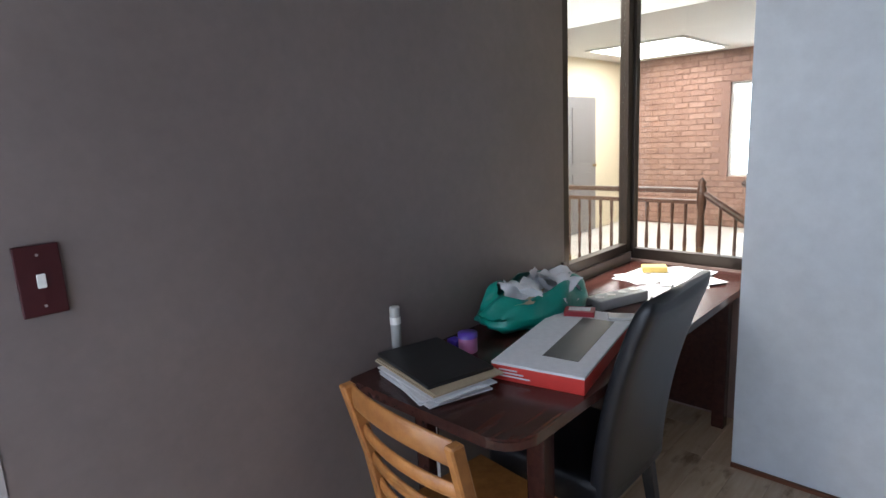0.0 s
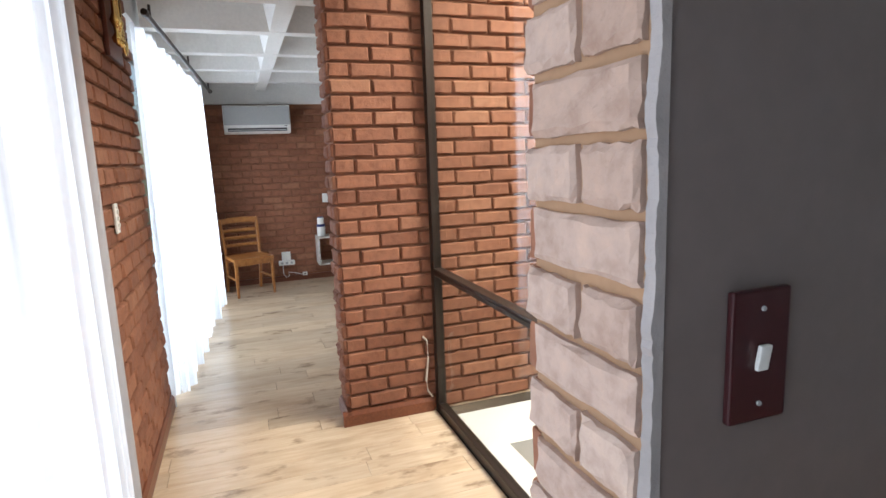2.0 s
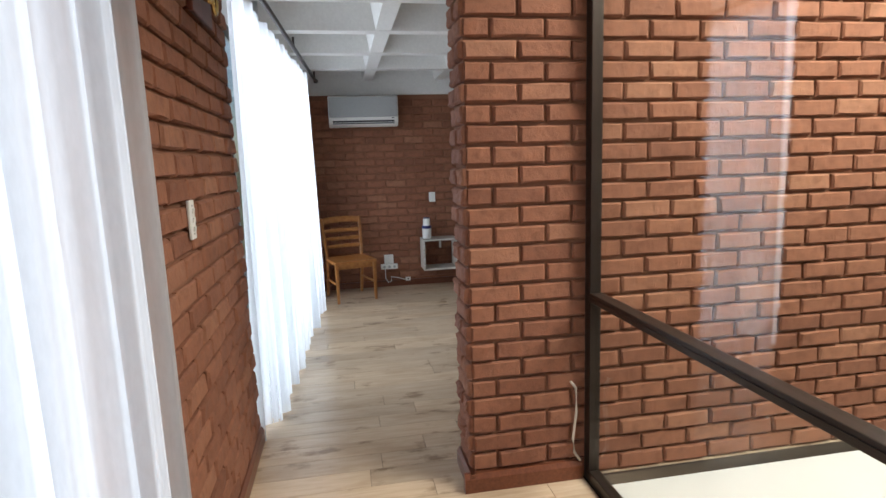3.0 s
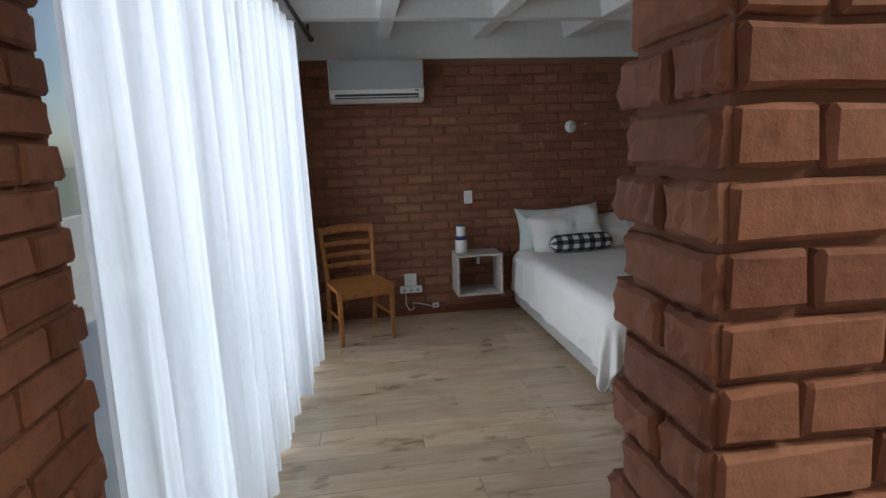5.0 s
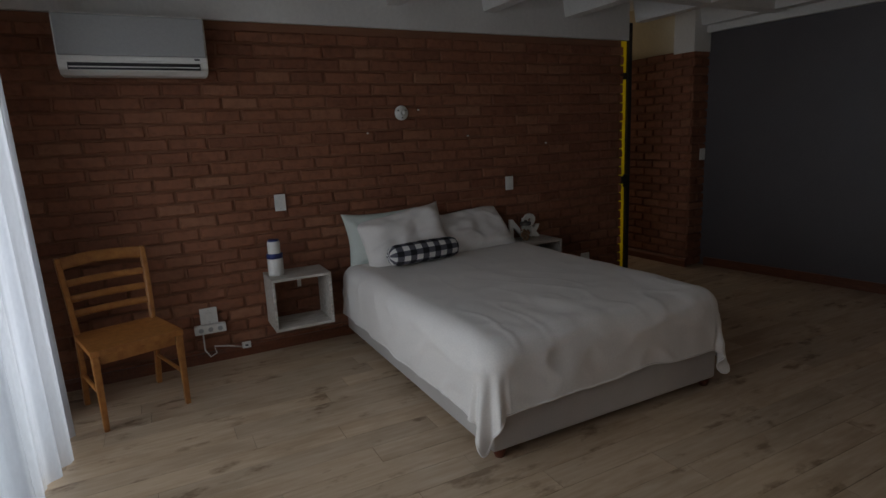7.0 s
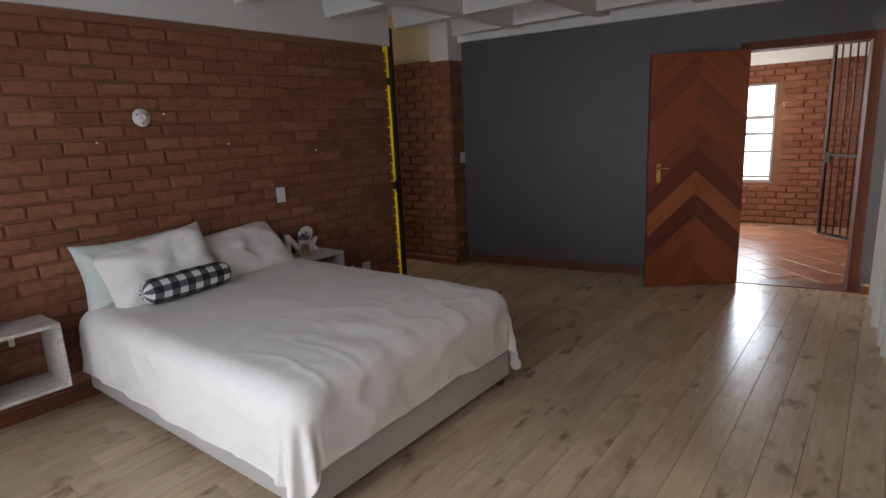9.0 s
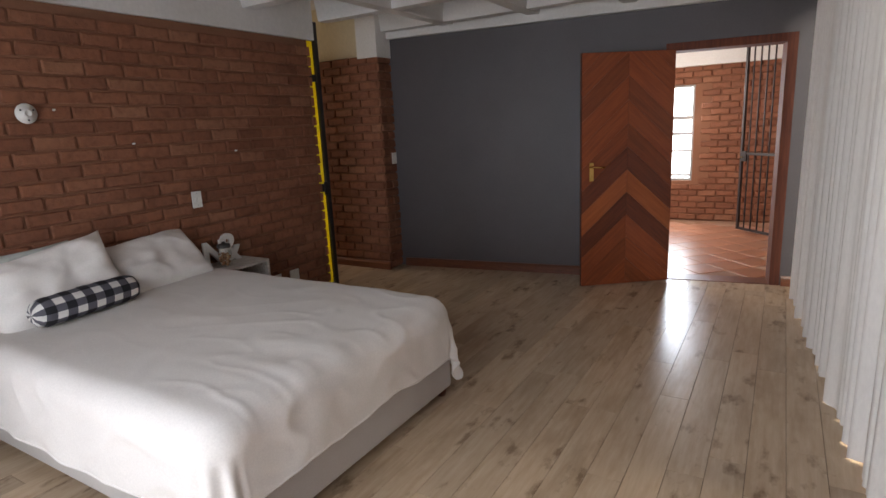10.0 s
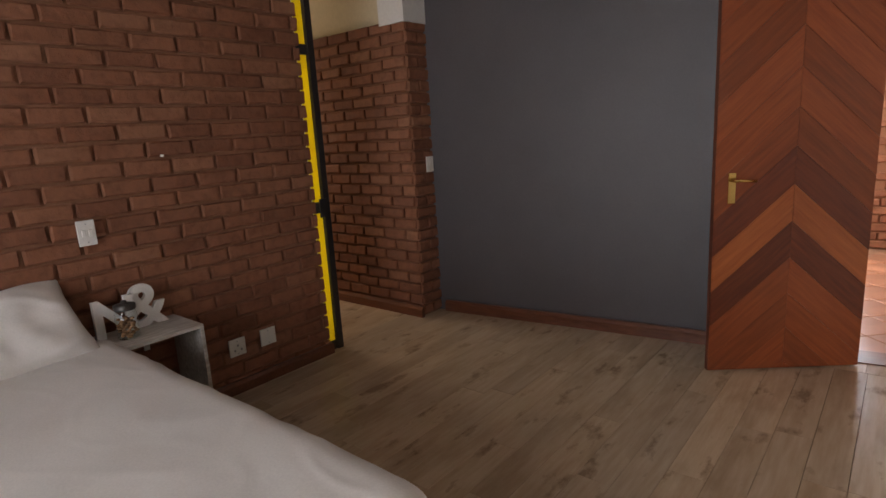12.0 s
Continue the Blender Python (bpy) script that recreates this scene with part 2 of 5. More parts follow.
GROUT = plain("grout", (0.33, 0.18, 0.11), 0.9)
NAVY = plain("navy_enamel", (0.02, 0.03, 0.14), 0.3, vary=0.05)

# ---- mesh helpers ----


def bx(bm, a, b, bev=0.0, seg=2):
    """A box from corner a to corner b, with rounded edges."""
    lo = [min(p, q) for p, q in zip(a, b)]
    hi = [max(p, q) for p, q in zip(a, b)]
    r = bmesh.ops.create_cube(bm, size=1, matrix=Matrix.Translation([(p + q) / 2 for p, q in zip(lo, hi)]) @ Matrix.Diagonal([q - p for p, q in zip(lo, hi)] + [1]))
    if bev:
        es = list({e for v in r["verts"] for e in v.link_edges})
        bmesh.ops.bevel(bm, geom=es, offset=bev, segments=seg, affect="EDGES", profile=0.6)
    return bm


def rod(bm, p, q, r, r2=None, seg=12):
    p, q = Vector(p), Vector(q)
    d = q - p
    m = Matrix.Translation((p + q) / 2) @ d.to_track_quat("Z", "Y").to_matrix().to_4x4()
    bmesh.ops.create_cone(bm, cap_ends=True, segments=seg, radius1=r, radius2=r if r2 is None else r2, depth=d.length, matrix=m)
    return bm


def sweep(bm, pts, r, seg=8):
    """A round cord along points."""
    rings = []
    for i, p in enumerate(pts):
        p = Vector(p)
        d = Vector(pts[min(i + 1, len(pts) - 1)]) - Vector(pts[max(i - 1, 0)])
        q = d.to_track_quat("Z", "Y").to_matrix()
        rings.append([bm.verts.new(p + q @ Vector((r * math.cos(a), r * math.sin(a), 0))) for a in (2 * math.pi * k / seg for k in range(seg))])
    for a, b in zip(rings, rings[1:]):
        for k in range(seg):
            bm.faces.new((a[k], a[(k + 1) % seg], b[(k + 1) % seg], b[k]))
    bm.faces.new(rings[0][::-1])
    bm.faces.new(rings[-1])
    return bm


def grid(bm, f, nu, nv):
    vs = [[bm.verts.new(f(i / nu, j / nv)) for j in range(nv + 1)] for i in range(nu + 1)]
    for i in range(nu):
        for j in range(nv):
            bm.faces.new((vs[i][j], vs[i + 1][j], vs[i + 1][j + 1], vs[i][j + 1]))
    return vs


def lathe(bm, prof, seg=24, at=(0, 0, 0)):
    rings = [[bm.verts.new((at[0] + r * math.cos(2 * math.pi * k / seg), at[1] + r * math.sin(2 * math.pi * k / seg), at[2] + z)) for k in range(seg)] for r, z in prof]
    for a, b in zip(rings, rings[1:]):
        for k in range(seg):
            bm.faces.new((a[k], a[(k + 1) % seg], b[(k + 1) % seg], b[k]))
    return bm


def mesh_of(name, bm, mat, smooth=False):
    bmesh.ops.recalc_face_normals(bm, faces=bm.faces)
    me = bpy.data.meshes.new(name)
    bm.to_mesh(me)
    bm.free()
    me.materials.append(mat)
    if smooth:
        me.shade_smooth()
    return me


def part(name, bm, mat, parent, label="", smooth=False):
    ob = new(name, mesh_of(name, bm, mat, smooth))
    ob.parent = parent
    return tagged(ob, label)


def thing(name, m, label, category, group=""):
    ob = new(name)
    ob.empty_display_size = 0.1
    ob.matrix_world = m
    return tagged(ob, label, category, group)


def setting(name, bm, mat, label, category, smooth=False):
    return tagged(new(name, mesh_of(name, bm, mat, smooth)), label, category, "", "structure")


def box_setting(name, a, b, mat, label, category):
    return setting(name, bx(bmesh.new(), a, b), mat, label, category)


# ---- bricks ----
BL, BH, BD, J = 0.218, 0.070, 0.020, 0.014
rng = random.Random(5)


def brick_verts(r, cols=(0.0, 0.035, 0.5, 0.965, 1.0), rows=(0.0, 0.10, 0.90, 1.0), rough=0.34):
    """A rock-faced brick, length 1 x height 1, lying in x and z, its face towards -y."""
    vs, nx, nz = [], len(cols) - 1, len(rows) - 1
    for i, u in enumerate(cols):
        for k, w in enumerate(rows):
            edge = i in (0, nx) or k in (0, nz)
            y = -(0.46 + 0.3 * r.random()) * BD if edge else -(0.86 + rough * r.random()) * BD
            jx = (r.random() - 0.5) * (0.022 if edge or nx > 5 or i != 2 else 0.25)
            vs.append((u - 0.5 + jx, y, w - 0.5 + (r.random() - 0.5) * 0.07))
    fs = []
    row = nz + 1
    for i in range(nx):
        for k in range(nz):
            fs.append((i * row + k, (i + 1) * row + k, (i + 1) * row + k + 1, i * row + k + 1))
    rim = [i * row for i in range(nx + 1)] + [nx * row + k for k in range(1, nz + 1)] + [i * row + nz for i in range(nx - 1, -1, -1)] + [k for k in range(nz - 1, 0, -1)]
    base = len(vs)
    for v in rim:
        vs.append((vs[v][0], 0.012, vs[v][2]))
    for a in range(len(rim)):
        b = (a + 1) % len(rim)
        fs.append((rim[a], base + a, base + b, rim[b]))
    return vs, fs


VARIANTS = [brick_verts(rng) for _ in range(8)]
FINE = (0.0, 0.05, 0.17, 0.33, 0.5, 0.66, 0.83, 0.95, 1.0), (0.0, 0.12, 0.36, 0.64, 0.88, 1.0)
VARIANTS += [brick_verts(rng, *FINE, 0.40) for _ in range(8)]      # for the exposed wall ends
BRICK_MESHES = {}


def brick_mesh(v, mat):
    key = (v, mat.name)
    if key not in BRICK_MESHES:
        me = bpy.data.meshes.new("brick")
        me.from_pydata(VARIANTS[v][0], [], VARIANTS[v][1])
        me.materials.append(mat)
        BRICK_MESHES[key] = me
    return BRICK_MESHES[key]


def lay_bricks(wall, origin, u, n, length, height, mat, single=lambda s, z: True, shift=0.0, holes=(), relief=1.0, z0=0.0, fine=False):
    """Bricks in half bond on one face of a wall: from origin along u, facing n. single says which are parts; the rest join."""
    u, n, o = Vector(u).normalized(), Vector(n).normalized(), Vector(origin)
    rot = Matrix((u, -n, Vector((0, 0, 1)))).transposed().to_4x4()
    if rot.determinant() < 0:
        rot = Matrix((-u, -n, Vector((0, 0, 1)))).transposed().to_4x4()
    pv, pf = [], []
    for c in range(int(height / (BH + J) + 0.3)):
        z = z0 + c * (BH + J) + J + BH / 2
        s = -((c % 2) * (BL + J) / 2) - shift
        while s < length:
            a, b = max(s, 0.0), min(s + BL, length)
            s += BL + J
            if b - a < 0.03 or any(a < h[1] and b > h[0] and h[2] < z < h[3] for h in holes):
                continue
            v = rng.randrange(8) + (8 if fine else 0)
            at = o + u * ((a + b) / 2) + Vector((0, 0, z + rng.uniform(-0.002, 0.002)))
            m = Matrix.Translation(at) @ rot @ Euler((0, rng.uniform(-0.008, 0.008), 0)).to_matrix().to_4x4() @ Matrix.Diagonal((b - a, relief * rng.uniform(0.85, 1.2), BH, 1))
            if single((a + b) / 2, z):
                ob = new("brick", brick_mesh(v, mat))
                ob.parent = wall
                ob.matrix_world = m
            else:
                k = len(pv)
                pv.extend(tuple(m @ Vector(p)) for p in VARIANTS[v][0])
                pf.extend(tuple(i + k for i in f) for f in VARIANTS[v][1])
    if pf:
        me = bpy.data.meshes.new("brickwork")
        me.from_pydata(pv, [], pf)
        me.materials.append(mat)
        ob = new("brickwork", me)
        ob.parent = wall
        tagged(ob, "reddish brown rock-faced bricks", "", "", "stuff")


NEVER = lambda s, z: False

# ---- structure ----
HEAD = -8.40                       # bedroom wall behind the bed
EAST, EASTIN = -4.02, -4.26        # brick wall between bedroom and void
GLASSY = 0.74                      # glazed screen beside the passage
STUDY = -1.40                      # taupe study wall
RIB, SLAB = 2.40, 2.72
BRICKTOP = 2.24
GP, GA = Vector((-8.28, 5.06, 0)), 8.1      # charcoal wall: one end and its turn
GU = Vector((math.cos(radians(GA)), math.sin(radians(GA)), 0))
GN = Vector((-GU.y, GU.x, 0))
GREYM = Matrix.Translation(GP) @ pose(0, 0, 0, 0, 0, GA)     # local x runs along it, y goes out of the room

floor = box_setting("floor", (-11.2, -0.95, -0.12), (EAST, 5.3, -0.012), GAP, "laminate floor of pale grey-brown oak planks", "floor")
floor_2 = box_setting("floor_passage", (EAST, -0.95, -0.12), (1.6, GLASSY, -0.012), GAP, "laminate floor of pale grey-brown oak planks in the passage", "floor")
floor_3 = box_setting("floor_study", (STUDY - 0.02, GLASSY, -0.12), (1.6, 3.05, -0.012), GAP, "laminate floor of pale oak planks in the study", "floor")
bm = bmesh.new()
bx(bm, (-8.4, 0, -0.12), (-4.0, 0.9, -0.012))
bm.transform(Matrix.Translation((0, 4.85, 0)))
setting("floor_door_strip", bm, GAP, "floor strip before the door", "floor")
box_setting("floor_bathroom", (-11.2, 3.9, -0.014), (HEAD - 0.1, 5.3, 0.0), FLOOR, "pale floor of the dressing passage", "floor")

# headboard wall
wall_w = box_setting("wall_west", (HEAD - 0.24, -1.0, 0), (HEAD - 0.012, 3.945, BRICKTOP), MORTAR, "rough red-brown face brick wall behind the bed", "wall")
box_setting("beam_west", (HEAD - 0.26, -1.0, BRICKTOP + 0.002), (HEAD + 0.012, 4.02, SLAB), WHITE, "white painted concrete beam over the brick wall", "beam")
# wall between bedroom and void
wall_e = box_setting("wall_east", (EASTIN + 0.012, 0.202, -0.3), (EAST - 0.012, 2.38, SLAB), MORTAR, "brown face brick wall with an exposed end", "wall")
# south wall: pier between two windows, and heads over them
wall_s = box_setting("wall_south", (-4.70, -1.10, 0), (-3.05, -0.832, SLAB), MORTAR, "red-brown face brick pier between curtained windows", "wall")
box_setting("lintel_south", (-8.7, -1.10, 2.42), (-4.70, -0.83, SLAB), WHITE, "white concrete lintel over the window", "beam")
box_setting("lintel_passage", (-3.05, -1.10, 2.42), (1.6, -0.83, SLAB), WHITE, "white concrete lintel over the window", "beam")
wall_sw = box_setting("wall_south_corner", (HEAD, -1.10, 0), (-7.72, -0.85, 2.42), MORTAR, "dark brick corner beside the curtain", "wall")
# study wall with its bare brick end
wall_t = box_setting("wall_study", (STUDY - 0.25, 0.102, -0.3), (STUDY - 0.02, 2.26, SLAB), MORTAR_PALE, "study wall with bare brick end, coloured pale as sunlit", "wall")
bm = bmesh.new()
bx(bm, (STUDY - 0.02, 0.106, 0), (STUDY, 2.26, SLAB))
setting("wall_study_plaster", bm, TAUPE, "smooth taupe painted plaster", "wall")
# ragged plaster edge
bm = bmesh.new()
r2 = random.Random(3)
n = 320
vs = []
for i in range(n + 1):
    z = SLAB * i / n
    e = 0.093 + 0.005 * noise.noise(Vector((0, 0, z * 14))) + r2.uniform(-0.0012, 0.0012)
    x1 = STUDY - 0.022 + 0.005 * noise.noise(Vector((4, 0, z * 11))) + r2.uniform(-0.001, 0.001)
    vs.append([bm.verts.new((x1 + 0.006, e + 0.008, z)), bm.verts.new((x1 + 0.010, e, z)), bm.verts.new((STUDY + 0.002, e + 0.002, z)), bm.verts.new((STUDY + 0.003, 0.107, z))])
for a, b in zip(vs, vs[1:]):
    for k in range(3):
        bm.faces.new((a[k], a[k + 1], b[k + 1], b[k]))
setting("plaster_edge", bm, PLASTER_EDGE, "chipped grey plaster edge", "trim")

# charcoal wall with the doorway
D0, D1, DT = 2.62, 3.47, 2.00      # doorway along the wall, and its height
bm = bmesh.new()
bx(bm, (-0.25, 0, 0), (D0, 0.2, SLAB))
bx(bm, (D1, 0, 0), (4.6, 0.2, SLAB))
bx(bm, (D0, 0, DT), (D1, 0.2, SLAB))
bm.transform(GREYM)
setting("wall_north", bm, GREY, "smooth charcoal grey painted wall", "wall")
bm = bmesh.new()
bx(bm, (-0.2, -0.06, RIB - 0.06), (4.6, -0.004, SLAB))
bm.transform(GREYM)
setting("beam_north", bm, WHITE, "white concrete edge beam along the charcoal wall", "beam")

# brick pier and recess by the dressing passage
wall_p = box_setting("wall_pier", (-11.2, 4.852, 0), (-8.352, 5.6, 2.16), MORTAR, "dark red face brick pier beside the charcoal wall", "wall")
box_setting("pier_cap", (-8.57, 4.82, 2.162), (-8.325, 5.5, SLAB), WHITE, "white concrete pier cap", "beam")
# cream colour here stands for yellow light falling on the upper wall
box_setting("wall_pier_upper", (-11.2, 4.90, 2.162), (-8.57, 5.5, SLAB), CREAM, "wall above brick, cream for the yellow light on it", "wall")
# unseen walls; the bathroom's yellow light is put into their colour
box_setting("wall_bathroom", (-11.3, 2.6, 0), (-11.2, 5.6, SLAB), YELLOW, "unseen bathroom end wall, yellow for the light in there", "wall")
box_setting("wall_bathroom_side", (-11.2, 2.5, 0), (HEAD - 0.26, 2.6, SLAB), YELLOW, "unseen bathroom side wall, yellow for the light in there", "wall")

# coffered ceiling
bm = bmesh.new()
bx(bm, (-11.3, -1.1, SLAB), (EAST, 6.2, SLAB + 0.15))
bx(bm, (EAST, -1.1, SLAB), (1.7, GLASSY + 0.1, SLAB + 0.15))
bx(bm, (STUDY - 0.25, GLASSY + 0.1, SLAB), (1.7, 3.2, SLAB + 0.15))


def rib_prism(bm, a, b, w0, w1):
    """A tapered rib from a to b: narrow below, wide above."""
    a, b = Vector(a), Vector(b)
    s = (b - a).normalized().cross(Vector((0, 0, 1)))
    up = Vector((0, 0, SLAB - RIB))
    q = [[bm.verts.new(p + s * k * w / 2 + h) for k, w, h in ((-1, w1, up), (-1, w0, up * 0), (1, w0, up * 0), (1, w1, up))] for p in (a, b)]
    for i in range(3):
        bm.faces.new((q[0][i], q[0][i + 1], q[1][i + 1], q[1][i]))
    bm.faces.new(q[0])
    bm.faces.new(q[1][::-1])


for i in range(7):
    y = 0.05 + 0.82 * i
    rib_prism(bm, (HEAD + 0.01, y, RIB + 0.003), (EASTIN if y > 0.2 else 1.6, y, RIB + 0.003), 0.11, 0.23)
for i in range(5):
    x = -7.66 + 0.82 * i
    rib_prism(bm, (x, -0.8, RIB), (x, 6.0, RIB), 0.11, 0.23)
for i in range(6):
    x = -3.56 + 0.82 * i
    rib_prism(bm, (x, -0.8, RIB), (x, GLASSY - 0.06 if x < STUDY else 3.0, RIB), 0.11, 0.23)
setting("ceiling", bm, WHITE, "white painted concrete waffle ceiling", "ceiling")

# closing walls out of sight
box_setting("wall_study_east", (1.6, -1.1, -0.1), (1.7, 3.2, SLAB), TAUPE, "taupe painted study wall", "wall")
box_setting("wall_study_return", (-0.70, 2.52, 0.02), (1.6, 2.60, SLAB), PANEL, "plain white painted partition", "wall")
box_setting("baseboard_return", (-0.70, 2.508, 0), (1.6, 2.52, 0.018), SKIRT, "thin brown wooden strip at the floor", "baseboard")

# void and gallery
box_setting("void_floor", (-4.3, GLASSY, -2.75), (1.7, 5.4, -2.70), plain("brown_floor", (0.10, 0.065, 0.045), 0.4), "dark brown floor of the storey below", "floor")
bm = bmesh.new()
bx(bm, (EAST + 0.02, GLASSY + 0.03, -0.30), (STUDY - 0.25, 0.98, -0.06))
bx(bm, (EAST + 0.02, 0.98, -0.30), (-3.55, 5.4, -0.06))
setting("void_ledge", bm, WHITE, "white painted slab edge round the void", "ledge")
box_setting("void_wall_south", (-4.3, GLASSY - 0.1, -2.7), (STUDY, GLASSY + 0.02, -0.30), WHITE, "white wall below the passage", "wall")
box_setting("void_wall_west", (-4.4, GLASSY, -2.7), (-3.9, 5.4, -0.30), WHITE, "white wall below the bedroom", "wall")
box_setting("void_wall_east", (1.6, 3.2, -2.7), (1.7, 9.0, 3.4), CREAM, "cream painted wall", "wall")
bm = bmesh.new()
bx(bm, (EASTIN, GLASSY + 0.1, 3.35), (STUDY - 0.25, 5.3, 3.45))
setting("ceiling_void", bm, WHITE, "white ceiling over the void", "ceiling")
bm = bmesh.new()
bx(bm, (STUDY - 0.25, 3.2, 3.35), (1.7, 5.3, 3.45))
setting("ceiling_void_2", bm, WHITE, "white ceiling over the void", "ceiling")
box_setting("void_upstand", (EAST, GLASSY - 0.04, SLAB + 0.15), (STUDY - 0.25, GLASSY + 0.1, 3.4), WHITE, "white wall above the glazed screen", "wall")
box_setting("void_upstand_west", (EASTIN, GLASSY, SLAB), (EAST, 5.5, 3.4), WHITE, "white wall above the bedroom", "wall")
box_setting("void_upstand_study", (STUDY - 0.25, GLASSY, SLAB + 0.15), (1.7, 3.2, 3.4), WHITE, "white wall above the study", "wall")

# sunlight behind the balusters is put into this near-white floor colour
box_setting("gallery_floor", (-4.4, 5.3, -0.3), (1.7, 9.0, -0.005), plain("sunlit_floor", (0.70, 0.66, 0.60), 0.35, vary=0.08), "gallery floor coloured pale as if sunlit", "floor")
box_setting("ceiling_gallery", (-4.4, 5.3, 2.55), (1.7, 9.2, 2.7), WHITE, "white gallery ceiling", "ceiling")
box_setting("gallery_upstand", (-4.4, 5.3, 2.7), (1.7, 5.4, 3.4), WHITE, "white wall over the gallery edge", "wall")
box_setting("wall_gallery_west", (-4.5, 5.85, 0), (-4.35, 9.0, 2.55), CREAM, "cream painted gallery wall", "wall")
# the mortar colour carries the same painted haze
wall_g = setting("wall_gallery", bx(bx(bx(bx(bmesh.new(), (-4.4, 8.9, 0), (-2.75, 9.1, 2.55)), (-1.85, 8.9, 0), (1.7, 9.1, 2.55)), (-2.75, 8.9, 0), (-1.85, 9.1, 0.75)), (-2.75, 8.9, 2.1), (-1.85, 9.1, 2.55)), plain("hazed_mortar", (0.25, 0.145, 0.11), 0.95, grain=60), "brown face brick gallery wall", "wall")

# hall behind the bedroom door
hall_floor = box_setting("hall_floor", (-7.2, 5.2, -0.1), (-4.5, 9.0, -0.004), GROUT, "diagonal terracotta tile hall floor", "floor")
box_setting("ceiling_hall", (-7.2, 5.6, 2.36), (-4.5, 9.0, 2.5), WHITE, "white hall ceiling", "ceiling")
box_setting("cornice_hall", (-7.2, 8.53, 2.08), (-4.5, 8.66, 2.36), WHITE, "white beam over the hall wall", "beam")
HW0, HW1, HZ0, HZ1 = -6.42, -5.90, 0.55, 1.85
wall_h = setting("wall_hall", bx(bx(bx(bx(bmesh.new(), (-7.2, 8.672, 0), (HW0, 8.85, 2.36)), (HW1, 8.672, 0), (-4.5, 8.85, 2.36)), (HW0, 8.672, 0), (HW1, 8.85, HZ0)), (HW0, 8.672, HZ1), (HW1, 8.85, 2.36)), MORTAR, "warm brown face brick hall wall", "wall")
box_setting("wall_hall_west", (-7.3, 5.3, 0), (-7.2, 9.0, 2.5), WHITE, "white hall wall", "wall")
wall_he = box_setting("wall_hall_east", (-4.648, 5.8, 0), (-4.5, 9.0, 2.36), MORTAR, "brown face brick hall side wall", "wall")

# ground outside
box_setting("ground", (-600, -600, -3.1), (600, 600, -2.85), plain("dry_lawn", (0.16, 0.17, 0.09), 0.95, grain=3, vary=0.3), "pale dry lawn", "ground")
box_setting("terrace", (-12, -4.2, -0.34), (4, -1.1, -0.03), plain("paving", (0.45, 0.43, 0.40), 0.8), "pale paved balcony", "pavement")


def skirting(name, a, b, n, h=0.085):
    """A rounded wooden skirting from a to b, standing out along n."""
    a, b, n = Vector(a), Vector(b), Vector(n)
    prof = [(0, 0), (0.03, 0), (0.03, h * 0.75), (0.018, h), (0, h)]
    bm = bmesh.new()
    r = [[bm.verts.new(p + n * d + Vector((0, 0, z))) for d, z in prof] for p in (a, b)]
    for i in range(len(prof)):
        j = (i + 1) % len(prof)
        bm.faces.new((r[0][i], r[0][j], r[1][j], r[1][i]))
    bm.faces.new(r[0][::-1])
    bm.faces.new(r[1])
    setting(name, bm, SKIRT, "red-brown wooden skirting", "baseboard")


skirting("baseboard_east", (EAST + 0.002, 0.15, 0), (EAST + 0.002, 0.70, 0), (1, 0, 0))
skirting("baseboard_east_end", (EASTIN, 0.198, 0), (EAST + 0.03, 0.198, 0), (0, -1, 0))
skirting("baseboard_south", (-4.72, -0.828, 0), (-3.05, -0.828, 0), (0, 1, 0))
skirting("baseboard_west", (HEAD + 0.002, -0.9, 0), (HEAD + 0.002, 3.97, 0), (1, 0, 0), 0.07)
a, b = GREYM @ Vector((0.0, -0.003, 0)), GREYM @ Vector((D0 - 0.06, -0.003, 0))
skirting("baseboard_north", a, b, -GN)
a, b = GREYM @ Vector((D1 + 0.07, -0.003, 0)), GREYM @ Vector((4.4, -0.003, 0))
skirting("baseboard_north_2", a, b, -GN)
skirting("baseboard_pier", (-11.0, 4.83, 0), (-8.32, 4.83, 0), (0, -1, 0))

# ---- windows, doors, curtains ----


def framed_glass(name, m, w, h, label, rails=(), mullions=(), t=0.045, d=0.05, mat=BRONZE, pane=None):
    """A metal framed glazed screen in local x and z."""
    th = thing(name, m, label, "window")
    th["kind"] = "structure"
    for nm, a, b in (("frame_post", (0, -d / 2, 0), (t, d / 2, h)), ("frame_post", (w - t, -d / 2, 0), (w, d / 2, h)),
                     ("frame_rail", (t, -d / 2, 0), (w - t, d / 2, t)), ("frame_rail", (t, -d / 2, h - t), (w - t, d / 2, h))):
        part(nm, bx(bmesh.new(), a, b, 0.004), mat, th)
    for z in rails:
        part("frame_rail", bx(bmesh.new(), (t, -d / 2 - 0.004, z - t * 0.36), (w - t, d / 2 + 0.004, z + t * 0.36), 0.004), mat, th)
        part("glazing_bead", bx(bmesh.new(), (t, -d / 2 - 0.009, z - t * 0.1), (w - t, -d / 2 - 0.0045, z + t * 0.1), 0.001), mat, th)
    for x in mullions:
        part("mullion", bx(bmesh.new(), (x - t / 2, -d / 2 - 0.004, t), (x + t / 2, d / 2 + 0.004, h - t), 0.004), mat, th)
    g = part("pane", bx(bmesh.new(), (t, -0.003, t), (w - t, 0.003, h - t)), pane or GLASS, th)
    g.visible_shadow = False
    return th


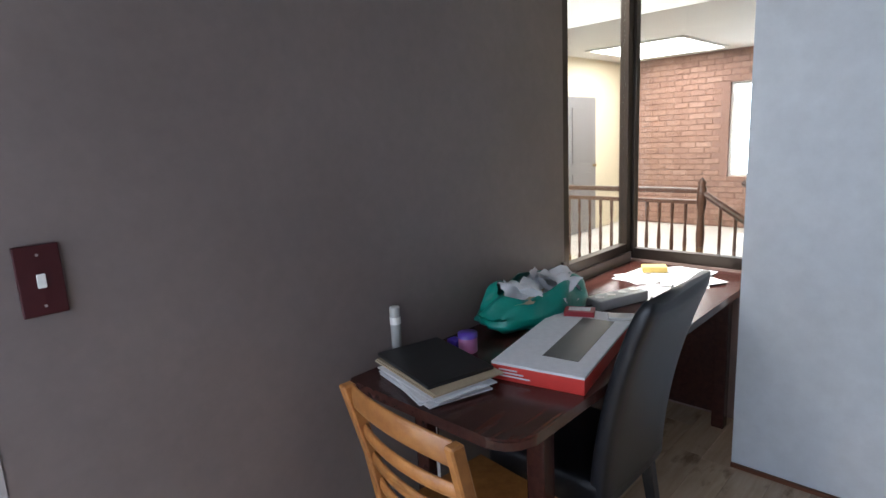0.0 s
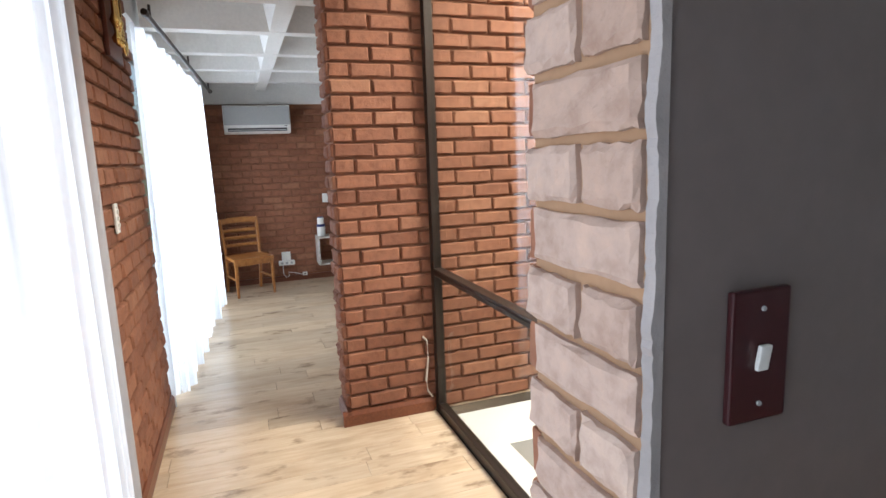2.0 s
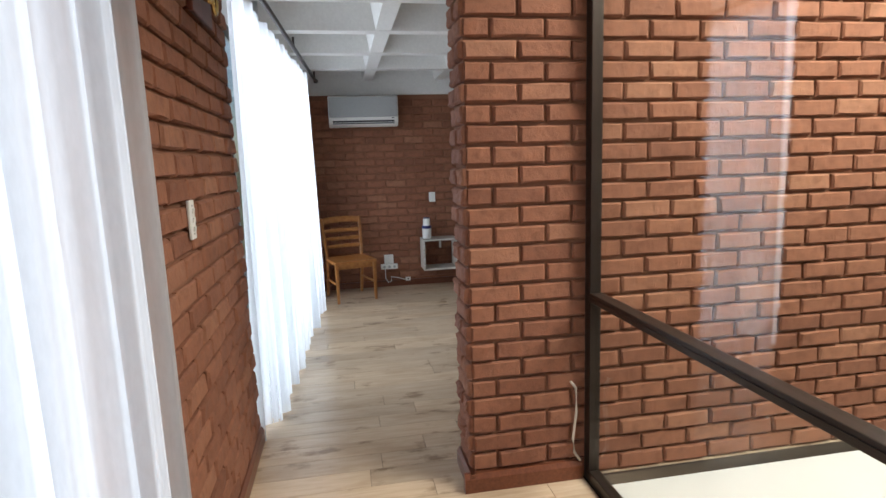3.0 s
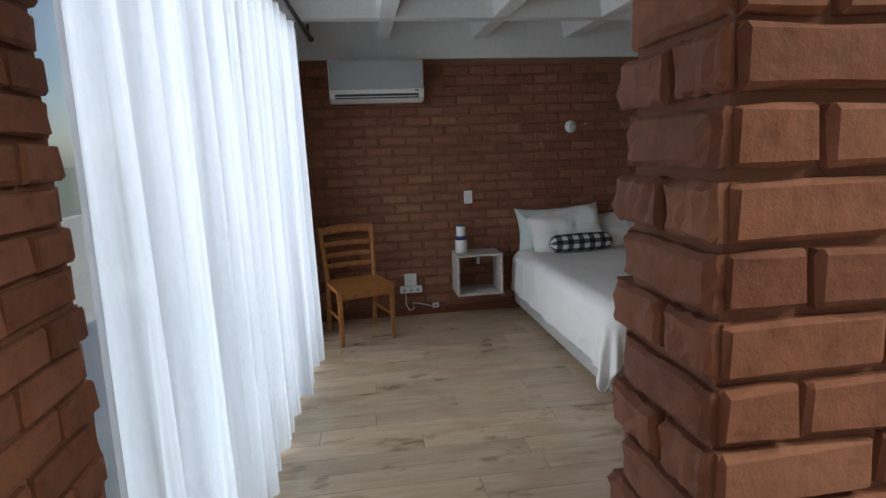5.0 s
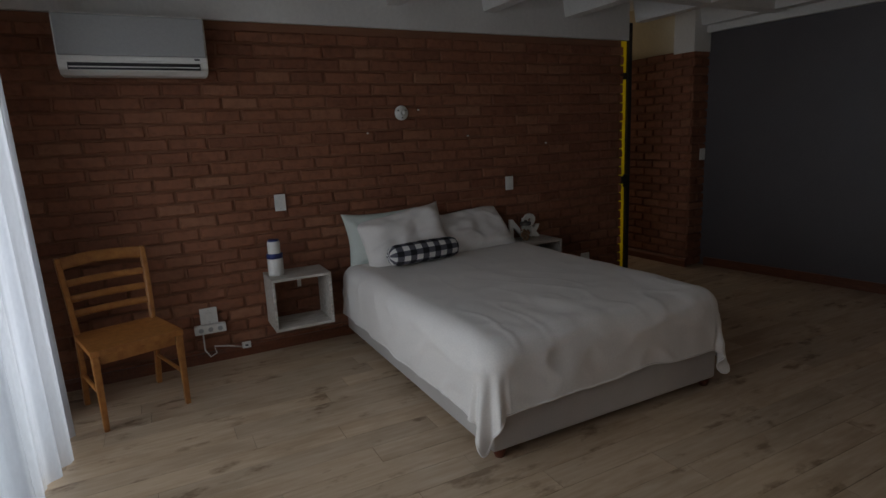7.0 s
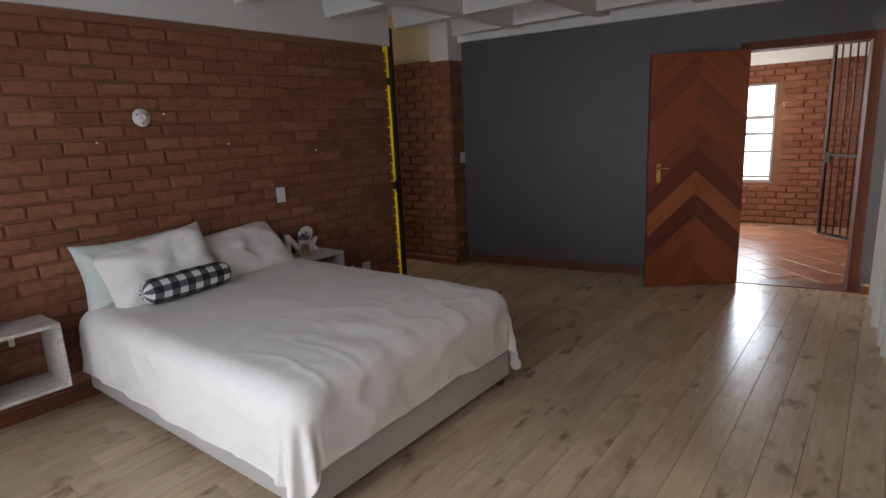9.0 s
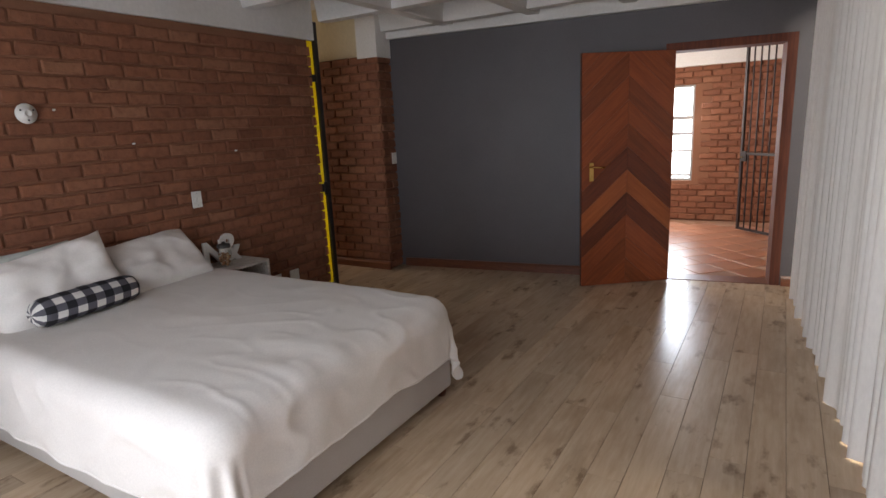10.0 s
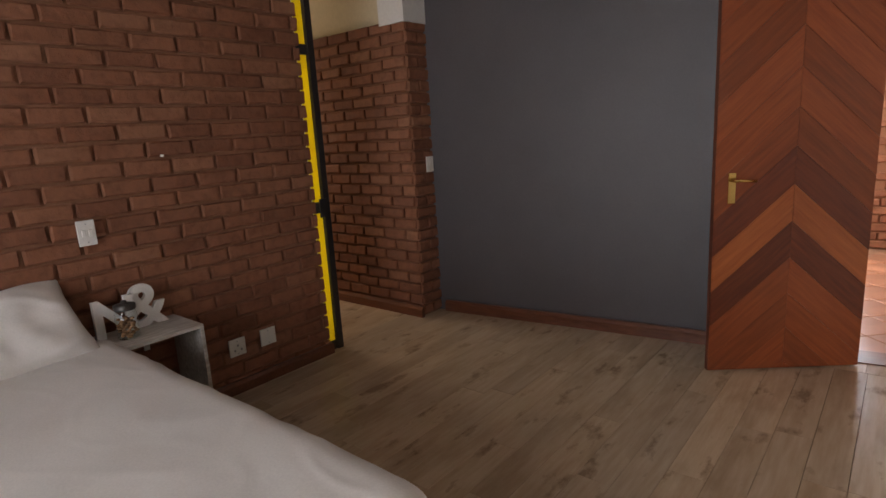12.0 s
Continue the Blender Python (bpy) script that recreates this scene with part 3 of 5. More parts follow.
framed_glass("window_1", pose(EAST + 0.012, GLASSY, 0), STUDY - 0.252 - EAST - 0.014, SLAB - 0.005, "dark bronze framed glass screen beside the passage", rails=(0.86,), mullions=(), t=0.055)
framed_glass("window_2", pose(-7.71, SOUTH - 0.08, 0), 3.0, 2.42, "wide sliding window behind sheer curtains", mullions=(1.0, 2.0))
framed_glass("window_3", pose(-3.04, SOUTH - 0.08, 0), 4.6, 2.42, "wide window behind sheer curtain", mullions=(1.3, 2.6))
framed_glass("window_4", pose(EASTIN + 0.12, 2.40, -0.02, 0, 0, 90), 3.0, SLAB, "glass door towards the void", rails=(0.88,), mullions=(1.5,), pane=TINTED)
framed_glass("window_5", pose(STUDY - 0.03, 2.265, 0.84, 0, 0, 90), 0.70, SLAB - 0.8, "study side window with dark frame", t=0.05)
framed_glass("window_6", pose(STUDY - 0.05, 2.995, 0.80), 3.0, SLAB - 0.8, "study window overlooking the gallery", t=0.06, mullions=(1.5,))
box_setting("wall_study_sill", (STUDY - 0.06, 2.965, -0.3), (1.6, 3.03, 0.80), plain("dusty_pink_paint", (0.34, 0.24, 0.21), 0.5), "low wall under the study window", "wall")
box_setting("wall_study_sill_side", (STUDY - 0.06, 2.262, -0.3), (STUDY, 2.963, 0.84), TAUPE, "low taupe wall under the side window", "wall")


def curtain(name, a, b, z0, z1, folds, amp, mat, label, seed, fold_bands=0.0):
    """A pleated hanging cloth from a to b, folds spreading towards the hem."""
    r = random.Random(seed)
    a, b = Vector((*a, 0)), Vector((*b, 0))
    u = (b - a).normalized()
    nrm = Vector((-u.y, u.x, 0))
    ph = [r.uniform(0, 6.28) for _ in range(6)]
    fr = [r.uniform(0.8, 1.25) for _ in range(6)]
    L = (b - a).length

    def f(s, t):
        h = 1 - t
        w = 2 * math.pi * folds * s
        y = amp * (0.45 + 0.55 * h) * (0.62 * math.sin(w + 0.9 * math.sin(w * 0.13 + ph[0]) + ph[1]) + 0.28 * math.sin(2.1 * w * fr[0] + ph[2] + 0.8 * h) + 0.2 * math.sin(0.37 * w + ph[3]))
        x = L * s + 0.35 * amp * math.sin(w * 0.5 * fr[1] + ph[4]) * h
        z = z0 + (z1 - z0) * t + 0.012 * math.sin(0.8 * w + ph[5]) * (1 - t) ** 6
        return a + u * x + nrm * y + Vector((0, 0, z))

    bm = bmesh.new()
    grid(bm, f, int(folds * 12), 16)
    th = thing(name, Matrix(), label, "curtain")
    part("cloth", bm, mat, th, smooth=True)
    return th


def curtain_rod(a, b, z):
    th = thing("curtain_rod", Matrix(), "dark round curtain pole with end caps", "curtain rod")
    part("pole", rod(bmesh.new(), (*a, z), (*b, z), 0.016), BRONZE, th)
    for p, q in ((a, b), (b, a)):
        d = (Vector(p) - Vector(q)).normalized()
        e = Vector((*p, z)) + Vector((d.x, d.y, 0)) * 0.035
        part("end_cap", rod(bmesh.new(), (*p, z), e, 0.024, 0.018), BRONZE, th)
    n = 3
    for i in range(n):
        t = 0.04 + 0.92 * i / (n - 1)
        p = Vector((*a, z)).lerp(Vector((*b, z)), t)
        part("bracket", sweep(bmesh.new(), [p, p + Vector((0, 0, 0.06)), p + Vector((0, 0, 2.42 - z + 0.02))], 0.008), BRONZE, th)
    return th


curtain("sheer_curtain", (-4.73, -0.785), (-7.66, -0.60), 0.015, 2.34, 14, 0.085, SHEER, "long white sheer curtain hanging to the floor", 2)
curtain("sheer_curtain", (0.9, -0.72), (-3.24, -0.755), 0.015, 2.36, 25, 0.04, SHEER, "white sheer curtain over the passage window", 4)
curtain_rod((-4.6, -0.70), (-8.12, -0.52), 2.36)
curtain_rod((1.0, -0.72), (-3.32, -0.755), 2.38)
curtain("lined_curtain", (-4.44, 2.45), (-4.68, 5.28), 0.004, 2.38, 17, 0.05, CURTAIN, "off-white curtain hanging beside the door", 6)

# bedroom door with its frame
FRAME_WOOD = wood_material("door_frame_wood", (0.085, 0.021, 0.010), (0.17, 0.044, 0.019), 0.75, (22, 22, 1.6), 2.2)
door_frame = thing("door_frame", GREYM, "dark red-brown wooden door frame", "door frame")
door_frame["kind"] = "structure"
for nm, a, b in (("jamb", (D0 - 0.05, -0.012, 0), (D0 + 0.015, 0.212, DT + 0.05)), ("jamb", (D1 - 0.015, -0.012, 0), (D1 + 0.06, 0.212, DT + 0.05)), ("head", (D0 + 0.015, -0.012, DT - 0.015), (D1 - 0.015, 0.212, DT + 0.05)), ("threshold", (D0, 0.0, -0.011), (D1, 0.2, 0.006))):
    part(nm, bx(bmesh.new(), a, b, 0.004), FRAME_WOOD if nm != "threshold" else SKIRT, door_frame)


def clip_poly(poly, axis, lim, keep_less):
    out = []
    for i, p in enumerate(poly):
        q = poly[(i + 1) % len(poly)]
        ip, iq = (p[axis] <= lim) == keep_less, (q[axis] <= lim) == keep_less
        if ip:
            out.append(p)
        if ip != iq:
            t = (lim - p[axis]) / (q[axis] - p[axis])
            out.append(tuple(p[k] + t * (q[k] - p[k]) for k in (0, 1)))
    return out


DW, DH = 0.81, 1.985
DOORA = 217.0
hinge = GREYM @ Vector((D0 + 0.02, -0.03, 0.008))
door = thing("door_1", Matrix.Translation(hinge) @ pose(0, 0, 0, 0, 0, DOORA), "open red-brown wooden door with chevron boards", "door")
door["kind"] = "structure"
part("core", bx(bmesh.new(), (0.0, -0.016, 0), (DW, 0.016, DH)), MERANTI_DARK, door)
dr = random.Random(11)
STEP, RISE = 0.195, 0.92
BOARDS = [wood_material("chevron_board_" + n, d, l, 0.34, (1.4, 20, 20), 2.4) for n, d, l in (
    ("dark", (0.085, 0.017, 0.008), (0.165, 0.038, 0.015)), ("red", (0.20, 0.042, 0.014), (0.33, 0.082, 0.025)),
    ("brown", (0.16, 0.034, 0.012), (0.27, 0.068, 0.022)), ("orange", (0.27, 0.066, 0.019), (0.44, 0.125, 0.036)))]
for side in (1, -1):
    for half in (0, 1):
        x0, x1 = (0.002, DW / 2 - 0.0008) if half == 0 else (DW / 2 + 0.0008, DW - 0.002)
        rise = RISE * (1 if half == 0 else -1)
        turn = pose(0, 0, 0, 0, -math.degrees(math.atan(rise)), 0)
        for k in range(-4, 12):
            zc = k * STEP + 0.06 + (0 if half == 0 else RISE * DW)
            quad = [(x0 - 0.01, zc + rise * (x0 - 0.01)), (x1 + 0.01, zc + rise * (x1 + 0.01)), (x1 + 0.01, zc + STEP - 0.0022 + rise * (x1 + 0.01)), (x0 - 0.01, zc + STEP - 0.0022 + rise * (x0 - 0.01))]
            for ax, lim, less in ((0, x0, False), (0, x1, True), (1, 0.002, False), (1, DH - 0.002, True)):
                quad = clip_poly(quad, ax, lim, less)
                if len(quad) < 3:
                    break
            if len(quad) < 3:
                continue
            bm = bmesh.new()
            y0, y1 = 0.016 * side, (0.0215 + dr.uniform(-0.0006, 0.0006)) * side
            lo = [bm.verts.new((x, y0, z)) for x, z in quad]
            hi = [bm.verts.new((x, y1, z)) for x, z in quad]
            bm.faces.new(hi)
            for i in range(len(quad)):
                j = (i + 1) % len(quad)
                bm.faces.new((lo[i], lo[j], hi[j], hi[i]))
            bm.transform(turn.inverted())
            tone = {1: 0, 2: 3, 3: 0, 4: 2, 0: 1}.get(k, dr.choice((1, 2, 1)))
            part("board", bm, BOARDS[tone], door).matrix_local = turn
for side in (1, -1):
    h = part("handle_plate", bx(bmesh.new(), (DW - 0.105, 0.0215 * side, 0.93), (DW - 0.065, 0.027 * side, 1.09), 0.003), BRASS, door, "brass lock plate")
    part("lever", sweep(bmesh.new(), [(DW - 0.085, 0.027 * side, 1.05), (DW - 0.085, 0.062 * side, 1.05), (DW - 0.105, 0.068 * side, 1.052), (DW - 0.19, 0.066 * side, 1.046)], 0.008), BRASS, h, smooth=True)

# ---- bed ----
BX0, BX1, BY0, BY1 = HEAD + 0.03, -6.33, 1.14, 2.68
bed = thing("bed", pose(0, 0, 0), "double bed on a pale fabric base with short dark legs", "bed")
part("base", bx(bmesh.new(), (BX0, BY0 + 0.012, 0.055), (BX1 + 0.005, BY1 - 0.05, 0.31), 0.02, 3), BASECLOTH, bed, "pale fabric covered bed base")
part("mattress", bx(bmesh.new(), (BX0, BY0 + 0.05, 0.312), (BX1 - 0.07, BY1 - 0.07, 0.505), 0.06, 4), LINEN, bed, smooth=True)
for x in (BX0 + 0.2, BX0 + 1.0, BX1 - 0.05):
    for y in (BY0 + 0.08, BY1 - 0.08):
        part("leg", lathe(bmesh.new(), [(0.001, 0), (0.024, 0.0), (0.03, 0.02), (0.034, 0.053), (0.001, 0.053)], 12, (x, y, 0)), MERANTI_DARK, bed, smooth=True)


def crease(p, k, seed):
    """A sharp fold line: a ridge where slow noise crosses nought."""
    return max(0.0, 1 - 5.0 * abs(noise.noise(p * k + Vector((seed, seed * 0.7, 0)))))


def duvet():
    hw, top = (BY1 - BY0) / 2 + 0.005, 0.572
    yc, x0, ln = (BY0 + BY1) / 2 - 0.015, HEAD + 0.14, BX1 - HEAD - 0.125
    rr, side_drop, foot_drop = 0.115, 0.315, 0.285

    def f(s, t):
        a = (s * 2 - 1) * (hw + side_drop)
        b = t * (ln + foot_drop)
        ds, dt = max(0, abs(a) - hw + rr), max(0, b - ln + rr)
        d = math.hypot(ds, dt)
        px, py = min(b, ln - rr), max(-hw + rr, min(hw - rr, a))
        dirx, diry = (dt / d, math.copysign(ds / d, a)) if d > 1e-6 else (0, 0)
        both = min(ds, dt)
        d = min(d, 0.555 + 0.05 * both)
        ang = min(d / rr, math.pi / 2)
        hang = max(0, d - rr * math.pi / 2)
        out = rr * math.sin(ang)
        z = top - rr * (1 - math.cos(ang)) - hang
        along = px if ds > dt else py + 5
        wav = 0.5 * math.sin(along * 8 + 2 * math.sin(along * 3.1)) + 0.3 * math.sin(along * 19 + 1.3) + 0.9 * noise.noise(Vector((along * 4, hang * 2, 7)))
        out += 0.012 + hang * (0.035 + 0.032 * wav)
        if ds > 0 and dt > 0:
            th = math.atan2(dt, ds)
            out += hang * (0.09 * math.sin(th * 12 + 0.6) * min(1, both * 9) + 0.10 * math.sin(2 * th))
        if dt > ds:
            z += 0.035 * max(0, hang) / 0.25 * (1 - (py / hw) ** 2) * (0.6 + 0.8 * noise.noise(Vector((py * 3, 1, 4))))
        v = Vector((px + 0.3 * dirx * d, py + 0.3 * diry * d, 0.2))
        edge = max(0.0, 1 - (ln - px) / 0.7)
        rays = noise.noise(Vector((px * 1.2, py * 8 + 1.5 * noise.noise(v * 2), 3)))
        puff = 0.009 * noise.noise(v * 1.6) + 0.006 * noise.noise(v * 5 + Vector((3, 1, 2))) + 0.003 * crease(v, 2.2, 2.0) + 0.004 * crease(Vector((v.x * 0.6, v.y, 0)), 5.5, 9.0) * (0.3 + edge) + 0.008 * edge * rays
        z += puff * (1 if d < rr else 0.5)
        out += 0.008 * min(1, d / rr) * (crease(Vector((v.x, v.y, z * 1.4)), 3.2, 5.0) + 0.8 * rays)
        return Vector((x0 + px + dirx * out, yc + py + diry * out, max(z, 0.075)))

    bm = bmesh.new()
    grid(bm, f, 210, 190)
    hem = bmesh.new()
    sweep(hem, [f(0, k / 90) for k in range(10, 91)] + [f(k / 140, 1) for k in range(1, 140)] + [f(1, 1 - k / 90) for k in range(0, 81)], 0.005, 6)
    return bm, hem


dv = thing("duvet", Matrix(), "rumpled white duvet draped over the bed", "bedding")
cover_bm, hem_bm = duvet()
part("cover", cover_bm, LINEN, dv, smooth=True)
part("hem", hem_bm, LINEN, dv, smooth=True)


def pillow(name, m, w, h, t, mat, label, pinch=0.10, seed=1):
    """A stuffed cushion with pointed corners, lying in local x and z, thick in y."""
    off = Vector((seed * 3.7, seed * 1.3, 0))

    def face(side):
        def f(u, v):
            a, b = u * 2 - 1, v * 2 - 1
            e = max((1 - a ** 4) * (1 - b ** 4), 0)
            th = t / 2 * e ** 0.62 * (1 + 0.16 * noise.noise(Vector((a * 1.3, b * 1.3, side)) + off))
            p = Vector((a * 1.5, b * 1.5, side * 0.7)) + off
            pull = noise.noise(Vector((math.atan2(b, a) * 3.2, seed, side)))
            wr = 0.015 * noise.noise(p * 2) * (0.4 + e) + 0.011 * crease(p, 0.9, seed) * e ** 0.3 + 0.016 * pull * (a * a + b * b) * e ** 0.3
            x = a * w / 2 * (1 - pinch * (1 - b * b) * abs(a) ** 3)
            z = b * h / 2 * (1 - pinch * (1 - a * a) * abs(b) ** 3)
            sag = 0.03 * noise.noise(Vector((a * 1.1, b * 1.1, 0)) + off)
            return Vector((x, side * th + sag + (wr * side if e > 0 else 0), z + h / 2))
        return f

    bm = bmesh.new()
    grid(bm, face(1), 48, 36)
    grid(bm, face(-1), 48, 36)
    bmesh.ops.remove_doubles(bm, verts=bm.verts, dist=0.002)
    th = thing(name, m, label, "pillow")
    part("cushion", bm, mat, th, smooth=True)
    return th


PZ = 0.555
pillow("pillow", pose(HEAD + 0.16, 1.47, PZ - 0.03, -18, 0, 90), 0.62, 0.42, 0.17, MINT, "pale green pillow leaning on the wall", seed=2)
pillow("pillow", pose(HEAD + 0.36, 1.60, PZ - 0.01, -36, -9, 86), 0.70, 0.45, 0.19, LINEN, "white pillow leaning at the head of the bed", seed=3)
pillow("pillow", pose(HEAD + 0.28, 2.24, PZ - 0.03, -42, -3, 95), 0.68, 0.44, 0.19, LINEN, "creased white pillow near the second bedside shelf", seed=5)
r7 = random.Random(21)


def checked_cloth():
    """Black and white gingham: two sets of stripes laid over each other."""
    m, nt, bs = nodes_of("gingham")
    tc = nt.nodes.new("ShaderNodeTexCoord")
    sp = nt.nodes.new("ShaderNodeSeparateXYZ")
    nt.links.new(tc.outputs["Object"], sp.inputs[0])
    at = nt.nodes.new("ShaderNodeMath")
    at.operation = "ARCTAN2"
    nt.links.new(sp.outputs["Z"], at.inputs[0])
    nt.links.new(sp.outputs["Y"], at.inputs[1])
    halves = []
    for src, k in ((sp.outputs["X"], 2 * math.pi / 0.10), (at.outputs[0], 6.0)):
        mu = nt.nodes.new("ShaderNodeMath")
        mu.operation = "MULTIPLY"
        mu.inputs[1].default_value = k
        nt.links.new(src, mu.inputs[0])
        sn = nt.nodes.new("ShaderNodeMath")
        sn.operation = "SINE"
        nt.links.new(mu.outputs[0], sn.inputs[0])
        gt = nt.nodes.new("ShaderNodeMath")
        gt.operation = "GREATER_THAN"
        gt.inputs[1].default_value = 0.0
        nt.links.new(sn.outputs[0], gt.inputs[0])
        halves.append(gt)
    ad = nt.nodes.new("ShaderNodeMath")
    ad.operation = "ADD"
    nt.links.new(halves[0].outputs[0], ad.inputs[0])
    nt.links.new(halves[1].outputs[0], ad.inputs[1])
    hf = nt.nodes.new("ShaderNodeMath")
    hf.operation = "MULTIPLY"
    hf.inputs[1].default_value = 0.5
    nt.links.new(ad.outputs[0], hf.inputs[0])
    c = ramp(nt, hf.outputs[0], [(0.0, (0.012, 0.012, 0.016)), (0.5, (0.10, 0.10, 0.12)), (1.0, (0.72, 0.71, 0.68))])
    nt.links.new(c.outputs[0], bs.inputs["Base Color"])
    bs.inputs["Roughness"].default_value = 0.9
    bump(nt, bs, noise_tex(nt, 200, 2).outputs[0], 0.2, 0.001)
    return m


bol = thing("bolster", pose(-7.96, 1.63, 0.655, 0, 0, 96), "black and white gingham bolster cushion on the bed", "cushion")
bm = bmesh.new()
prof = [(0.002, -0.285), (0.035, -0.282), (0.062, -0.262), (0.074, -0.225), (0.077, 0.0), (0.074, 0.225), (0.062, 0.262), (0.035, 0.282), (0.002, 0.285)]
lathe(bm, prof, 28)
for v in bm.verts:
    v.co += v.co.normalized() * 0.006 * noise.noise(v.co * 18)
bm.transform(pose(0, 0, 0, 0, 90, 0))
part("cushion", bm, checked_cloth(), bol, smooth=True)


def ladder_chair(m, label):
    """A wooden chair, front towards local -y, with curved slats in its back."""
    th = thing("dining_chair", m, label, "chair", "honey wood chairs")
    w, dp, sz, bh = 0.46, 0.42, 0.45, 0.88
    bm = bmesh.new()
    def seat(u, v):
        a, b = u * 2 - 1, v * 2 - 1
        return Vector((a * (w / 2) * (1 - 0.06 * (v)), b * dp / 2, sz - 0.012 * (1 - a * a) * (1 - b * b) * 1.0))
    top = grid(bm, seat, 10, 10)
    geom = bmesh.ops.extrude_face_region(bm, geom=list(bm.faces))
    for v in (g for g in geom["geom"] if isinstance(g, bmesh.types.BMVert)):
        v.co.z = sz - 0.03
    part("seat", bm, OAK, th)
    for sx in (-1, 1):
        bm = bmesh.new()
        bx(bm, (-0.019, -0.019, 0), (0.019, 0.019, sz - 0.03), 0.007)
        for v in bm.verts:
            k = 0.72 + 0.28 * (v.co.z / sz)
            v.co.x *= k
            v.co.y *= k
        bm.transform(pose(sx * (w / 2 - 0.02), -dp / 2 + 0.02, 0))
        part("front_leg", bm, OAK, th)
        bm = bmesh.new()
        pts = [(sx * (w / 2 - 0.03), dp / 2 + 0.055, 0.0), (sx * (w / 2 - 0.03), dp / 2 + 0.0, 0.25), (sx * (w / 2 - 0.03), dp / 2 - 0.012, sz), (sx * (w / 2 - 0.02), dp / 2 + 0.02, 0.66), (sx * (w / 2 - 0.01), dp / 2 + 0.075, bh)]
        rings = []
        for p in pts:
            p = Vector(p)
            rings.append([bm.verts.new(p + Vector((a * 0.015, b * 0.02, 0))) for a, b in ((-1, -1), (1, -1), (1, 1), (-1, 1))])
        for a, b in zip(rings, rings[1:]):
            for k in range(4):
                bm.faces.new((a[k], a[(k + 1) % 4], b[(k + 1) % 4], b[k]))
        bm.faces.new(rings[0][::-1])
        bm.faces.new(rings[-1])
        bmesh.ops.bevel(bm, geom=list(bm.edges), offset=0.005, segments=1, affect="EDGES")
        part("back_post", bm, OAK, th)
        part("stretcher", rod(bmesh.new(), (sx * (w / 2 - 0.025), -dp / 2 + 0.02, 0.2), (sx * (w / 2 - 0.03), dp / 2 + 0.01, 0.2), 0.011), OAK, th)
    for sy in (-1, 1):
        part("apron", bx(bmesh.new(), (-w / 2 + 0.04, sy * (dp / 2 - 0.03) - 0.009, sz - 0.085), (w / 2 - 0.04, sy * (dp / 2 - 0.03) + 0.009, sz - 0.031), 0.003), OAK, th)
    for z, h in ((0.845, 0.07), (0.735, 0.042), (0.645, 0.042), (0.56, 0.042)):
        bm = bmesh.new()
        yb = dp / 2 - 0.012 + 0.085 * max(0, (z - sz) / (bh - sz)) ** 1.3
        def slat(u, v):
            ang = v * 2 * math.pi
            a = u * 2 - 1
            return Vector((a * (w / 2 - 0.025), yb + 0.030 * (1 - a * a) + 0.008 * math.cos(ang), z + h / 2 * math.sin(ang) + (0.012 * (1 - a * a) if h > 0.06 else 0)))
        grid(bm, slat, 14, 12)
        bmesh.ops.remove_doubles(bm, verts=bm.verts, dist=0.0005)
        part("back_slat", bm, OAK, th, smooth=True)
    return th


ladder_chair(pose(-0.95, 1.09, 0, 0, 0, 174), "honey-coloured wooden chair with curved slats pushed under the desk")
ladder_chair(pose(-7.90, -0.27, 0, 0, 0, 107), "honey-coloured wooden chair with ladder back beside the curtain")


def parsons_chair(m):
    th = thing("upholstered_chair", m, "black leather high-backed dining chair at the desk", "chair")
    part("seat", bx(bmesh.new(), (-0.225, -0.22, 0.36), (0.225, 0.22, 0.48), 0.03, 4), LEATHER, th, smooth=True)
    bm = bmesh.new()
    def back(u, v):
        ang = v * 2 * math.pi
        ca, sa = math.cos(ang), math.sin(ang)
        cx = math.copysign(abs(ca) ** 0.35, ca) * 0.222
        cy = math.copysign(abs(sa) ** 0.45, sa) * 0.034
        z = 0.40 + 0.65 * u
        lean = 0.20 + 0.02 * u + 0.13 * u * u
        if u > 0.93:
            k = 1 - ((u - 0.93) / 0.07) ** 2 * 0.35
            cx, cy = cx * (1 - 0.03 * (u - 0.93) / 0.07), cy * k
        return Vector((cx, lean + cy, z + 0.02 * (cx / 0.222) ** 2 * u))
    vs = grid(bm, back, 20, 32)
    bmesh.ops.remove_doubles(bm, verts=bm.verts, dist=0.0004)
    bmesh.ops.holes_fill(bm, edges=bm.edges)
    b = part("backrest", bm, LEATHER, th, smooth=True)
    for x in (-0.075, 0.075):
        part("seam", sweep(bmesh.new(), [(x, 0.20 + 0.02 * u + 0.13 * u * u - 0.036, 0.40 + 0.68 * u) for u in (0.15, 0.35, 0.55, 0.75, 0.95)], 0.0025, 6), LEATHER, b)
    for sx in (-1, 1):
        for sy in (-1, 1):
            bm = bx(bmesh.new(), (-0.021, -0.021, 0), (0.021, 0.021, 0.365), 0.004)
            for v in bm.verts:
                if v.co.z < 0.1:
                    v.co.x, v.co.y = v.co.x * 0.75, v.co.y * 0.75 + (0.06 if sy > 0 else 0)
            bm.transform(pose(sx * 0.19, sy * 0.18, 0))
            part("leg", bm, BLACK, th)
    return th


parsons_chair(pose(-0.955, 1.60, 0, 0, 0, 270))

